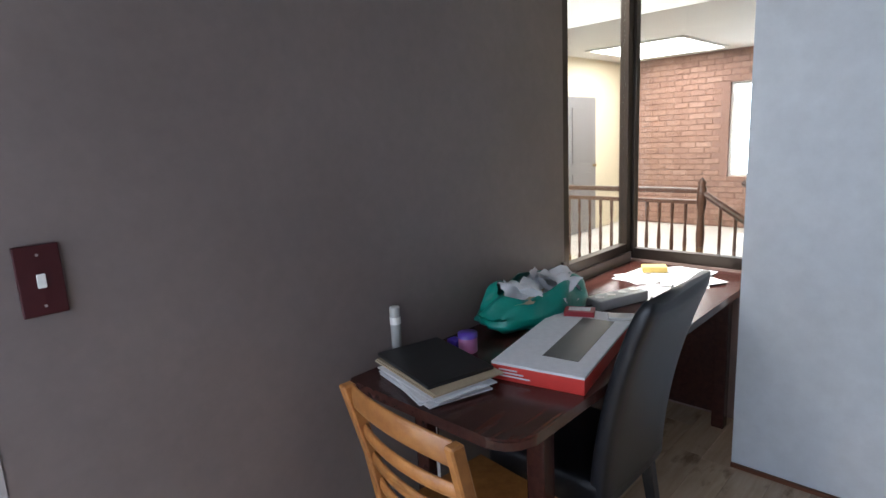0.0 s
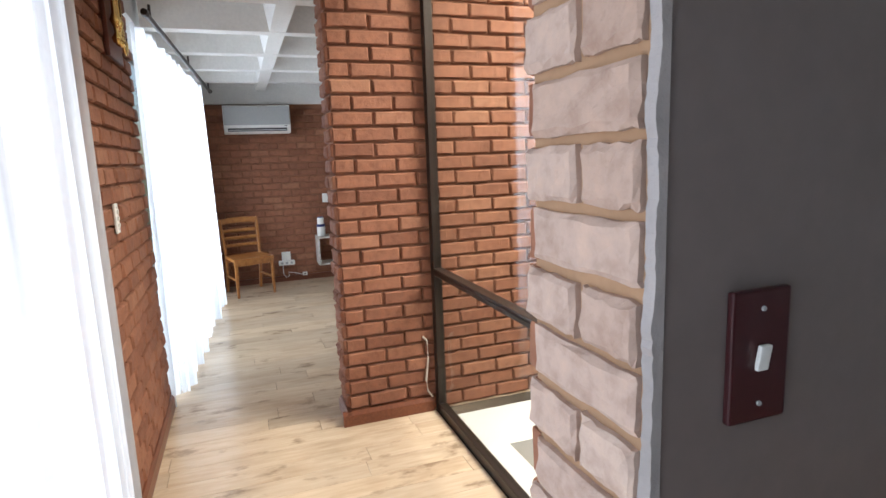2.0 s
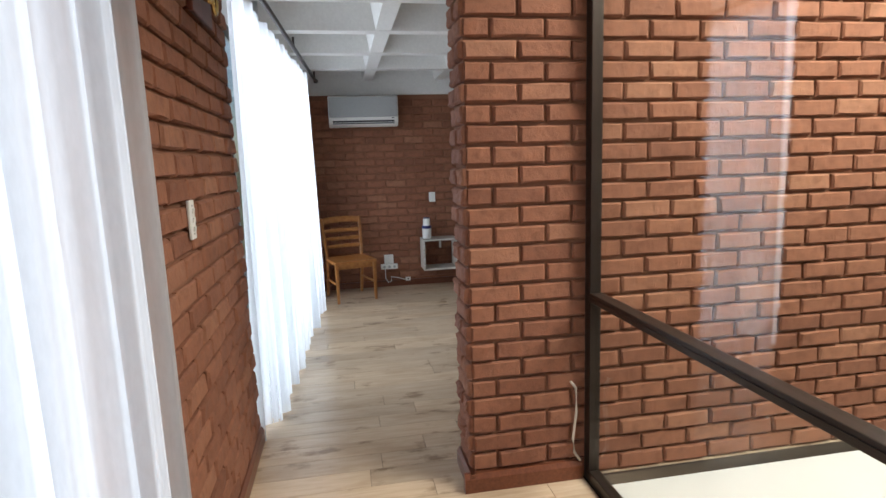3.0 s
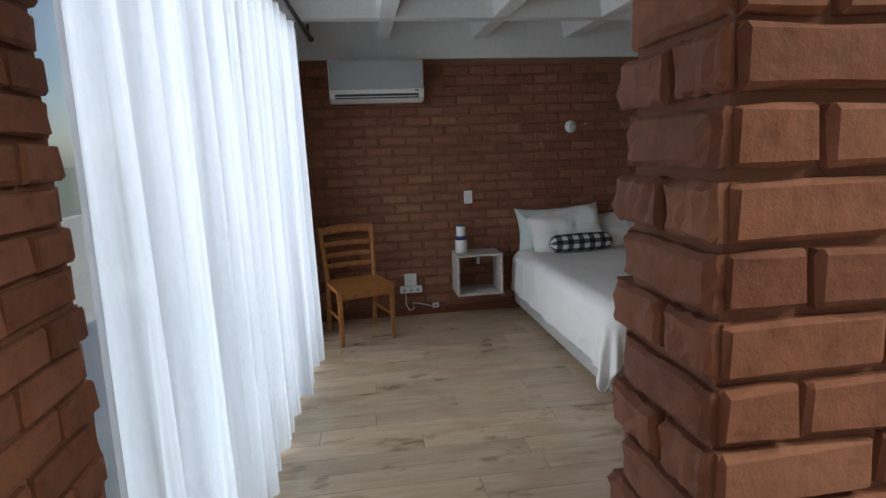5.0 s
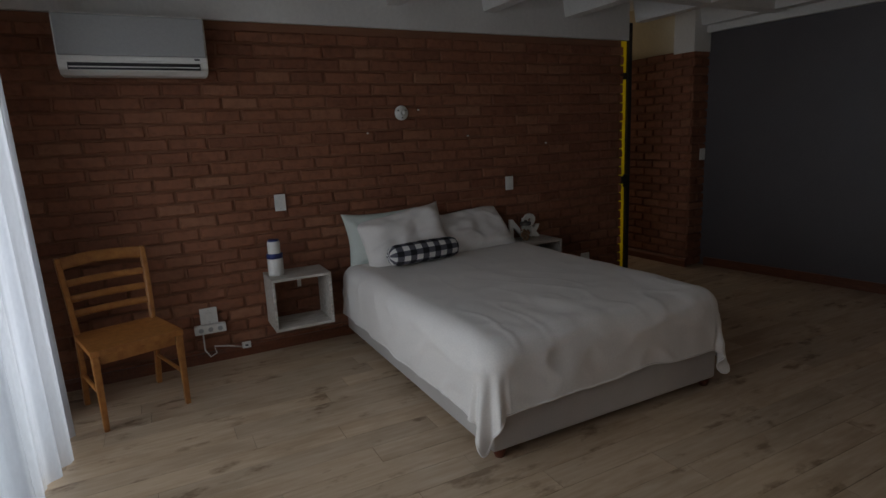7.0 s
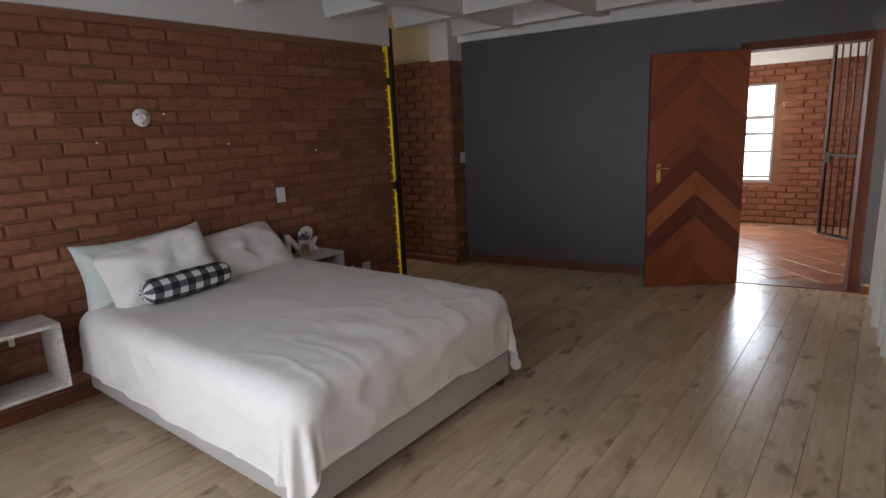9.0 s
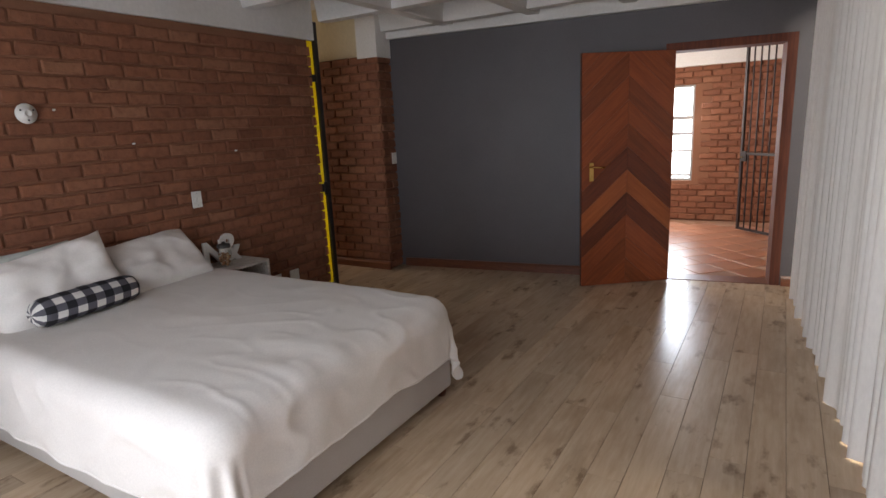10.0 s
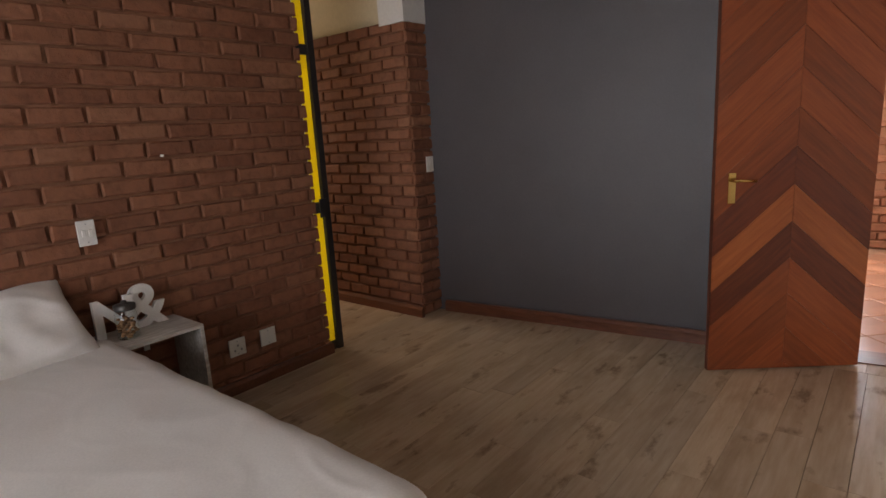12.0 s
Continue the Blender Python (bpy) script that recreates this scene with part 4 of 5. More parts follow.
# ---- desk and what lies on it ----
TZ = 0.79
desk = thing("desk", pose(0, 0, 0), "long dark mahogany desk with rounded corners along the wall", "desk")
bm = bmesh.new()
o = []
x0, x1, y0, y1, cr = STUDY + 0.01, -0.74, 0.97, 2.955, 0.09
for cx, cy, a0 in ((x1 - cr, y0 + cr, 270), (x1 - cr, y1 - cr, 0), (x0 + 0.01, y1 - 0.01, 90), (x0 + 0.01, y0 + 0.01, 180)):
    rr = cr if cx > -1.2 else 0.01
    for k in range(7):
        a = radians(a0 + 15 * k)
        o.append((cx + rr * math.cos(a), cy + rr * math.sin(a)))
lo = [bm.verts.new((x, y, TZ - 0.032)) for x, y in o]
hi = [bm.verts.new((x, y, TZ)) for x, y in o]
bm.faces.new(hi)
bm.faces.new(lo[::-1])
for i in range(len(o)):
    j = (i + 1) % len(o)
    bm.faces.new((lo[i], lo[j], hi[j], hi[i]))
bmesh.ops.bevel(bm, geom=[e for e in bm.edges if abs(e.verts[0].co.z - e.verts[1].co.z) < 1e-5], offset=0.006, segments=2, affect="EDGES")
part("desktop", bm, DESKWOOD, desk)
for x in (-1.34, -0.86):
    for y in (1.25, 2.85):
        part("leg", bx(bmesh.new(), (x - 0.03, y - 0.03, 0), (x + 0.03, y + 0.03, TZ - 0.032), 0.005), DESKWOOD, desk)
part("apron", bx(bmesh.new(), (-0.845, 1.28, TZ - 0.12), (-0.825, 2.87, TZ - 0.033), 0.003), DESKWOOD, desk)
part("modesty_panel", bx(bmesh.new(), (-1.31, 2.885, 0.05), (-0.89, 2.905, TZ - 0.033), 0.003), DESKWOOD, desk)

z = TZ
papers = thing("paper_stack", pose(-1.16, 1.125, z, 0, 0, -17), "untidy stack of white paper on the desk", "papers")
for i in range(9):
    part("sheet", bx(bmesh.new(), (-0.15, -0.105, 0), (0.15, 0.105, 0.0035)), PAPER, papers).matrix_local = pose(r7.uniform(-0.015, 0.02), r7.uniform(-0.012, 0.012), 0.0036 * i, 0, 0, r7.uniform(-7, 7))
z += 0.034
card = thing("card_folder", pose(-1.17, 1.15, z, 0, 0, -12), "buff cardboard folder on the paper stack", "folder")
part("cover", bx(bmesh.new(), (-0.175, -0.125, 0), (0.17, 0.125, 0.004)), CARD, card)
part("cover", bx(bmesh.new(), (-0.172, -0.12, 0.005), (0.175, 0.12, 0.009)), CARD, card)
fold = thing("black_folder", pose(-1.19, 1.155, z + 0.0095, 0, 0, -14), "black file lying on a buff folder", "folder")
part("cover", bx(bmesh.new(), (-0.16, -0.115, 0), (0.16, 0.115, 0.012), 0.003), BLACK, fold)
part("spine", sweep(bmesh.new(), [(-0.16, -0.113, 0.006), (-0.16, 0.113, 0.006)], 0.006), BLACK, fold)

tube = thing("tube", pose(-1.378, 1.17, TZ), "clear plastic tube standing on the desk", "container")
part("body", lathe(bmesh.new(), [(0.001, 0), (0.017, 0), (0.018, 0.185), (0.016, 0.19), (0.001, 0.19)], 18), plain("cloudy_plastic", (0.42, 0.42, 0.40), 0.25), tube, smooth=True)
part("band", lathe(bmesh.new(), [(0.0185, 0.13), (0.0185, 0.155)], 18), PLASTIC, tube, smooth=True)
can = thing("sweet_tin", pose(-1.24, 1.375, TZ), "small pink and violet printed tin", "container")
part("body", lathe(bmesh.new(), [(0.001, 0), (0.032, 0), (0.033, 0.003), (0.033, 0.062), (0.03, 0.065), (0.001, 0.065)], 20), plain("pink_print", (0.50, 0.18, 0.36), 0.35, grain=40, vary=0.4), can, smooth=True)
part("lid", lathe(bmesh.new(), [(0.0345, 0.052), (0.0345, 0.068), (0.001, 0.069)], 20), plain("violet_print", (0.12, 0.06, 0.42), 0.35), can, smooth=True)
part("wrapper", bx(bmesh.new(), (-0.09, -0.015, 0), (-0.04, 0.03, 0.03), 0.008), plain("violet_foil", (0.09, 0.05, 0.40), 0.25), can)


def bag():
    """A slumped plastic bag with an open, crumpled mouth."""
    bm = bmesh.new()
    def f(u, v):
        a = v * 2 * math.pi
        prof = [(0.02, 0.0), (0.115, 0.0), (0.145, 0.03), (0.15, 0.07), (0.12, 0.115), (0.095, 0.125)]
        k = u * (len(prof) - 1)
        i = min(int(k), len(prof) - 2)
        t = k - i
        r = prof[i][0] * (1 - t) + prof[i + 1][0] * t
        z = prof[i][1] * (1 - t) + prof[i + 1][1] * t
        n = noise.noise(Vector((math.cos(a) * 2.2, math.sin(a) * 2.2, u * 2.5)))
        n2 = noise.noise(Vector((math.cos(a) * 6, math.sin(a) * 6, u * 5)))
        r *= 1 + 0.14 * n + 0.10 * n2 * (u > 0.15)
        return Vector((r * math.cos(a) * 0.82, r * math.sin(a) * 1.3, z * (1 + 0.25 * n * (u > 0.3)) + (0.015 * math.sin(a) if u > 0.6 else 0)))
    grid(bm, f, 18, 44)
    bmesh.ops.remove_doubles(bm, verts=bm.verts, dist=0.0005)
    return bm


bg = thing("plastic_bag", pose(-1.245, 1.76, TZ + 0.022, 0, 11, -10) @ Matrix.Diagonal((1.05, 1.4, 1.12, 1)), "open teal plastic bag full of crumpled papers", "bag")
part("bag", bag(), TEAL, bg, smooth=True)
for i in range(9):
    bm = bmesh.new()
    def crumple(u, v, i=i):
        return Vector(((u - 0.5) * 0.10, (v - 0.5) * 0.13, 0.03 * noise.noise(Vector((u * 3, v * 3, i * 2.1))) + 0.03 * math.sin(u * 3 + i)))
    grid(bm, crumple, 8, 8)
    bm.transform(pose(r7.uniform(-0.045, 0.045), r7.uniform(-0.085, 0.085), 0.095 + 0.003 * i, r7.uniform(-25, 25), r7.uniform(-20, 30), r7.uniform(0, 180)))
    part("crumpled_paper", bm, PAPER if i != 4 else CARD, bg, smooth=True)

rb = thing("small_box", pose(-1.05, 1.80, TZ, 0, 0, 25), "small red and white carton", "box")
part("carton", bx(bmesh.new(), (-0.055, -0.035, 0), (0.055, 0.035, 0.075), 0.002), plain("maroon_card", (0.32, 0.02, 0.03), 0.4), rb)
part("label", bx(bmesh.new(), (-0.035, -0.0375, 0.012), (0.03, -0.0352, 0.055)), PAPER, rb)
part("label", bx(bmesh.new(), (-0.04, -0.02, 0.0752), (0.04, 0.02, 0.077)), PAPER, rb)

kb = thing("keyboard_box", pose(-0.955, 1.575, TZ, 0, 0, 12), "flat white and red keyboard carton on the desk", "box")
part("tray", bx(bmesh.new(), (-0.145, -0.30, 0), (0.145, 0.30, 0.047), 0.002), RED, kb)
part("lid", bx(bmesh.new(), (-0.146, -0.301, 0.0475), (0.146, 0.301, 0.056), 0.002), PAPER, kb)
part("printed_keyboard", bx(bmesh.new(), (-0.02, -0.20, 0.0562), (0.095, 0.20, 0.0575)), plain("dark_print", (0.10, 0.10, 0.10), 0.4), kb)
for i in range(3):
    part("print_bar", bx(bmesh.new(), (-0.12 + 0.0 * i, -0.3025, 0.014 + 0.010 * i), (-0.02 - 0.02 * i, -0.3005, 0.018 + 0.010 * i)), PAPER, kb)
glare = thing("cable_bag", pose(-0.90, 1.84, TZ + 0.057, 0, 0, 30), "small clear packet on the carton", "packet")
part("packet", bx(bmesh.new(), (-0.05, -0.03, 0), (0.05, 0.03, 0.012), 0.005), plain("clear_film", (0.6, 0.6, 0.58), 0.1), glare)
ps = thing("power_strip", pose(-1.08, 2.16, TZ, 0, 0, -18), "grey multi-plug strip with cable", "power strip")
part("body", bx(bmesh.new(), (-0.045, -0.14, 0), (0.045, 0.14, 0.045), 0.008), PLASTIC_GREY, ps)
for i in range(4):
    part("socket", lathe(bmesh.new(), [(0.001, 0.0455), (0.02, 0.0455), (0.02, 0.048), (0.017, 0.048), (0.016, 0.0462), (0.001, 0.0462)], 14, (0, -0.10 + 0.066 * i, 0)), PLASTIC, ps)
part("cable", sweep(bmesh.new(), [(0, -0.14, 0.02), (-0.03, -0.20, 0.01), (-0.09, -0.19, 0.006), (-0.12, -0.10, 0.006)], 0.004), BLACK, ps, smooth=True)
pf = thing("loose_papers", pose(-1.12, 2.72, TZ), "loose papers in the light at the window", "papers")
for i in range(6):
    part("sheet", bx(bmesh.new(), (-0.105, -0.15, 0), (0.105, 0.15, 0.0015)), PAPER, pf).matrix_local = pose(r7.uniform(-0.10, 0.14), r7.uniform(-0.08, 0.08), 0.0016 * i, 0, 0, r7.uniform(-40, 60))
yb = thing("yellow_packet", pose(-1.17, 2.74, TZ + 0.0105, 0, 0, 30), "small yellow packet on loose papers", "packet")
part("packet", bx(bmesh.new(), (-0.06, -0.04, 0), (0.06, 0.04, 0.03), 0.006), plain("yellow_print", (0.62, 0.44, 0.12), 0.5), yb)
cb = thing("white_cable", pose(0, 0, 0), "white cable hanging below the desk", "cable")
part("cord", sweep(bmesh.new(), [(-1.30, 1.24, 0.62), (-1.27, 1.22, 0.60), (-1.24, 1.20, 0.64), (-1.24, 1.20, 0.45), (-1.26, 1.22, 0.25), (-1.25, 1.24, 0.02)], 0.006), PLASTIC, cb, smooth=True)
adp = thing("window_stay", pose(STUDY + 0.001, 2.24, 0.86), "small dark window stay", "fitting")
part("stay", bx(bmesh.new(), (0, -0.012, -0.04), (0.015, 0.012, 0.06), 0.003), BRONZE, adp)

# ---- wall fittings ----


def plate(name, m, w, h, label, mat=PLASTIC, rockers=((0, 0),), rw=0.018, rh=0.03, rock=None, category="switch"):
    """A wall plate in local x and z, standing out along -y."""
    th = thing(name, m, label, category)
    part("plate", bx(bmesh.new(), (-w / 2, -0.010, -h / 2), (w / 2, 0.0, h / 2), 0.003), mat, th)
    for x, z in rockers:
        bm = bx(bmesh.new(), (-rw / 2, -0.006, -rh / 2), (rw / 2, 0.0, rh / 2), 0.002)
        bm.transform(pose(x, -0.0105, z, 8, 0, 0))
        part("rocker", bm, rock or PLASTIC, th)
    for z in (-h * 0.36, h * 0.36):
        part("screw", rod(bmesh.new(), (0, -0.0122, z), (0, -0.0095, z), 0.003, seg=8), PLASTIC_GREY, th)
    return th


FW = HEAD + 0.016


def on_west(y, z):
    return pose(FW, y, z, 0, 0, 90)


plate("light_switch", on_west(0.74, 1.05), 0.075, 0.115, "white light switch on the brick wall", rockers=((0, 0.01),))
plate("light_switch", on_west(2.66, 1.04), 0.075, 0.115, "white light switch above the bedside shelf", rockers=((-0.014, 0), (0.014, 0)), rw=0.015)
plate("wall_socket", on_west(3.30, 0.27), 0.10, 0.10, "white wall socket low on the brick wall", category="socket", rockers=((0.0, 0.012), (-0.02, -0.015), (0.02, -0.015)), rw=0.01, rh=0.012, rock=PLASTIC_GREY)
plate("wall_socket", on_west(3.50, 0.27), 0.10, 0.10, "white blank wall plate low on the brick wall", category="socket", rockers=())
plate("wall_socket", on_west(0.19, 0.33), 0.11, 0.11, "white wall socket behind a chair", category="socket", rockers=((0, 0),), rw=0.045, rh=0.05)
mp = thing("plug_strip", on_west(0.19, 0.245), "white multi-plug adaptor on the socket", "power strip")
part("body", bx(bmesh.new(), (-0.10, -0.05, -0.03), (0.10, -0.001, 0.03), 0.008), PLASTIC, mp)
for x in (-0.06, 0, 0.06):
    part("socket", rod(bmesh.new(), (x, -0.053, 0), (x, -0.0485, 0), 0.016), PLASTIC_GREY, mp)
part("cable", sweep(bmesh.new(), [(-0.05, -0.03, -0.03), (-0.05, -0.04, -0.14), (-0.02, -0.05, -0.19), (0.02, -0.05, -0.17), (0.01, -0.05, -0.12), (0.1, -0.04, -0.14), (0.19, -0.03, -0.17)], 0.005), PLASTIC, mp, smooth=True)
sb = thing("junction_box", on_west(0.41, 0.078), "small white cable box above the skirting", "socket")
part("body", bx(bmesh.new(), (-0.03, -0.022, -0.022), (0.03, 0.0, 0.022), 0.004), PLASTIC, sb)
part("port", bx(bmesh.new(), (-0.01, -0.0235, -0.006), (0.01, -0.0215, 0.006)), BLACK, sb)
ro = thing("ceiling_rose", on_west(1.70, 1.64), "round white lamp fitting plate on the brick wall", "fitting")
bm = lathe(bmesh.new(), [(0.001, 0.016), (0.012, 0.016), (0.013, 0.024), (0.022, 0.024), (0.024, 0.016), (0.05, 0.012), (0.055, 0.0)], 28)
bm.transform(pose(0, 0, 0, 90, 0, 0))
part("disc", bm, PLASTIC, ro, smooth=True)
for a in (30, 150, 270):
    part("screw_hole", rod(bmesh.new(), (0.036 * math.cos(radians(a)), -0.017, 0.036 * math.sin(radians(a))), (0.036 * math.cos(radians(a)), -0.012, 0.036 * math.sin(radians(a))), 0.005, seg=8), BLACK, ro)
for y, z in ((1.84, 1.66), (2.27, 1.45), (1.42, 1.50), (3.05, 1.36)):
    nl = thing("wall_plug", on_west(y, z), "small empty screw plug in the brick", "fitting")
    part("plug", rod(bmesh.new(), (0, -0.012, 0), (0, 0.004, 0), 0.006, seg=8), PLASTIC, nl)
plate("light_switch", pose(-8.332, 5.005, 1.16, 0, 0, 90), 0.075, 0.115, "white light switch on the brick pier", rockers=((0, 0),))
plate("light_switch", pose(-3.73, -0.812, 1.295, 0, 0, 180), 0.06, 0.13, "narrow white light switch on the brick pier", rockers=((0, 0.03), (0, 0), (0, -0.03)), rh=0.018)
plate("light_switch", pose(STUDY + 0.001, 0.232, 1.275, 0, 0, 90), 0.082, 0.15, "maroon switch plate with white toggle on the taupe wall", mat=MAROON, rockers=((0, 0.0),), rw=0.016, rh=0.030)
cd = thing("hanging_cable", pose(0, 0, 0), "pale cord hanging down the brick", "cable")
part("cord", sweep(bmesh.new(), [(EAST + 0.022, 0.645, 0.47), (EAST + 0.026, 0.668, 0.44), (EAST + 0.026, 0.672, 0.33), (EAST + 0.026, 0.655, 0.2), (EAST + 0.026, 0.662, 0.13), (EAST + 0.028, 0.69, 0.09)], 0.006), plain("pale_cord", (0.55, 0.47, 0.38), 0.7), cd, smooth=True)

# brass ornament on a board, on the south pier
orn = thing("brass_ornament", pose(-4.12, -0.808, 2.24, 0, 0, 180), "dark board with polished brass ornaments on the brick pier", "ornament")
part("board", bx(bmesh.new(), (-0.16, -0.02, -0.22), (0.16, 0.0, 0.22), 0.006), MERANTI_DARK, orn)
part("brass_loop", sweep(bmesh.new(), [(0.10 + 0.045 * math.cos(a), -0.045, -0.10 + 0.07 * math.sin(a)) for a in [math.pi * (0.05 - k / 12 * 1.1) for k in range(13)]] + [(0.055, -0.045, 0.10)], 0.009), BRASS, orn, smooth=True)
for x in (-0.09, -0.02):
    bm = lathe(bmesh.new(), [(0.001, -0.16), (0.018, -0.15), (0.024, -0.13), (0.010, -0.11), (0.012, -0.08), (0.024, -0.05), (0.012, -0.02), (0.010, 0.05), (0.020, 0.08), (0.010, 0.11), (0.018, 0.16), (0.001, 0.17)], 16)
    bm.transform(pose(x, -0.045, 0))
    part("brass_spindle", bm, BRASS, orn, smooth=True)
part("brass_hook", sweep(bmesh.new(), [(0.03, -0.022, 0.12), (0.03, -0.05, 0.10), (0.03, -0.055, -0.12), (0.03, -0.04, -0.15)], 0.007), BRASS, orn, smooth=True)

# air conditioner
ac = thing("air_conditioner", on_west(-0.025, 1.88), "wall-mounted split air conditioner with grey front under the beam", "air conditioner")
bm = bmesh.new()
prof = [(0, 0.335), (-0.17, 0.335), (-0.19, 0.31), (-0.192, 0.075), (-0.175, 0.03), (-0.12, 0.0), (0, 0.0)]
r0 = [[bm.verts.new((x, y, z)) for y, z in prof] for x in (-0.385, 0.385)]
for i in range(len(prof)):
    j = (i + 1) % len(prof)
    bm.faces.new((r0[0][i], r0[0][j], r0[1][j], r0[1][i]))
bm.faces.new(r0[0])
bm.faces.new(r0[1][::-1])
bmesh.ops.bevel(bm, geom=list(bm.edges), offset=0.006, segments=2, affect="EDGES")
body = part("body", bm, PLASTIC, ac)
part("front_panel", bx(bmesh.new(), (-0.378, -0.205, 0.10), (0.378, -0.189, 0.318), 0.006), PLASTIC_GREY, ac, "pale grey front panel")
part("trim_strip", bx(bmesh.new(), (-0.383, -0.203, 0.072), (0.383, -0.188, 0.098), 0.004), PLASTIC, ac)
part("air_slot", bx(bmesh.new(), (-0.34, -0.188, 0.026), (0.34, -0.168, 0.064)), BLACK, ac, "dark air outlet")
part("louvre", bx(bmesh.new(), (-0.335, -0.196, 0.038), (0.335, -0.172, 0.044), 0.002), PLASTIC, ac)
part("louvre", bx(bmesh.new(), (-0.335, -0.19, 0.020), (0.335, -0.15, 0.026), 0.002), PLASTIC, ac)
part("display", bx(bmesh.new(), (0.31, -0.2045, 0.081), (0.34, -0.2025, 0.09)), BLACK, ac)


def crate(m, label):
    """A wall-hung open crate of limed boards, opening towards local -y."""
    th = thing("bedside_shelf", m, label, "shelf", "bedside shelves")
    w, h, d, t = 0.40, 0.36, 0.30, 0.018
    for nm, a, b in (("top_board", (-w / 2, -d, h - t), (w / 2, 0, h)), ("bottom_board", (-w / 2, -d, 0), (w / 2, 0, t)),
                     ("side_board", (-w / 2, -d, t), (-w / 2 + t, 0, h - t)), ("side_board", (w / 2 - t, -d, t), (w / 2, 0, h - t))):
        part(nm, bx(bmesh.new(), a, b, 0.002), LIMED, th)
    br = part("bracket", bx(bmesh.new(), (0.03, -0.012, h - 0.14), (0.055, 0.0, h - t)), PLASTIC, th)
    part("bracket_arm", bx(bmesh.new(), (0.03, -0.15, h - t - 0.006), (0.055, -0.012, h - t)), PLASTIC, br)
    return th


crate(pose(FW, 0.775, 0.215, 0, 0, 90), "whitewashed wooden crate shelf hung on the brick wall")
crate(pose(FW, 2.785, 0.200, 0, 0, 90), "whitewashed wooden crate shelf with letters and a jar")

hum = thing("diffuser", pose(HEAD + 0.16, 0.64, 0.575), "white cylindrical diffuser with a navy band on the shelf", "diffuser")
part("lower_body", lathe(bmesh.new(), [(0.001, 0), (0.05, 0), (0.052, 0.01), (0.052, 0.115), (0.048, 0.12), (0.001, 0.12)], 28), PLASTIC, hum, smooth=True)
part("band", lathe(bmesh.new(), [(0.040, 0.118), (0.0535, 0.119), (0.0535, 0.15), (0.040, 0.152)], 28), NAVY, hum, "navy band", smooth=True)
part("upper_body", lathe(bmesh.new(), [(0.042, 0.15), (0.042, 0.225), (0.038, 0.235), (0.001, 0.236)], 28), PLASTIC, hum, smooth=True)
part("cap", lathe(bmesh.new(), [(0.036, 0.234), (0.036, 0.245), (0.001, 0.247)], 28), NAVY, hum, smooth=True)


def letter(ch, m, size, label):
    cu = bpy.data.curves.new("letter", "FONT")
    cu.body, cu.size, cu.extrude, cu.bevel_depth, cu.offset = ch, size, 0.010, 0.0015, 0.006
    tmp = bpy.data.objects.new("letter_source", cu)
    me = bpy.data.meshes.new_from_object(tmp)
    bpy.data.objects.remove(tmp)
    me.materials.clear()
    me.materials.append(PLASTIC)
    th = thing("decorative_letter", m, label, "letter")
    o = new("letter_body", me)
    o.parent = th
    return th


S2 = 0.200 + 0.36
letter("N", pose(HEAD + 0.10, 2.585, S2, 90, 0, 90), 0.25, "white cut-out letter N standing on the shelf")
letter("&", pose(HEAD + 0.075, 2.735, S2, 90, 0, 90), 0.30, "white cut-out ampersand standing on the shelf")
jar = thing("jar", pose(HEAD + 0.19, 2.70, S2), "glass jar of brown pebbles with a dark lid", "jar")
part("glass_body", lathe(bmesh.new(), [(0.001, 0.002), (0.044, 0.002), (0.047, 0.01), (0.047, 0.115), (0.04, 0.13), (0.04, 0.138)], 24), GLASS, jar, smooth=True)
part("lid", lathe(bmesh.new(), [(0.044, 0.134), (0.046, 0.138), (0.046, 0.158), (0.03, 0.163), (0.012, 0.165), (0.012, 0.176), (0.001, 0.178)], 24), plain("tarnished_lid", (0.10, 0.095, 0.09), 0.35, 0.6), jar, smooth=True)
PEB = plain("pebbles", (0.36, 0.19, 0.09), 0.6, grain=60, vary=0.5)
for i in range(46):
    a, rr = r7.uniform(0, 6.28), 0.036 * math.sqrt(r7.random())
    bm = bmesh.new()
    bmesh.ops.create_icosphere(bm, subdivisions=1, radius=r7.uniform(0.008, 0.012))
    bm.transform(Matrix.Translation((rr * math.cos(a), rr * math.sin(a), 0.014 + 0.0017 * i)) @ Matrix.Diagonal((1, 1.2, 0.8, 1)))
    part("pebble", bm, PEB, jar, smooth=True)

# ---- glazed panel of the dressing passage ----
YGL = sheer("yellow_pane", (0.95, 0.83, 0.07), 0.10)
gp = thing("window_7", pose(HEAD - 0.035, 3.968, 0, 0, 0, 90), "dark steel framed panel with yellow glass", "window")
gp["kind"] = "structure"
for nm, a, b in (("frame_post", (0.066, -0.03, 0), (0.112, 0.03, 2.40)), ("frame_rail", (0.0, -0.02, 0.0), (0.066, 0.02, 0.06)), ("frame_rail", (0.0, -0.024, 0.93), (0.066, 0.024, 1.0)), ("frame_rail", (0.0, -0.02, 1.90), (0.066, 0.02, 1.96))):
    part(nm, bx(bmesh.new(), a, b, 0.003), STEEL, gp)
part("lock_box", bx(bmesh.new(), (0.03, -0.036, 0.90), (0.085, -0.024, 1.02), 0.003), STEEL, gp)
for z0, z1 in ((0.06, 0.93), (1.0, 1.90), (1.96, 2.40)):
    part("pane", bx(bmesh.new(), (0.0, -0.002, z0), (0.066, 0.002, z1)), YGL, gp, "yellow glass pane")
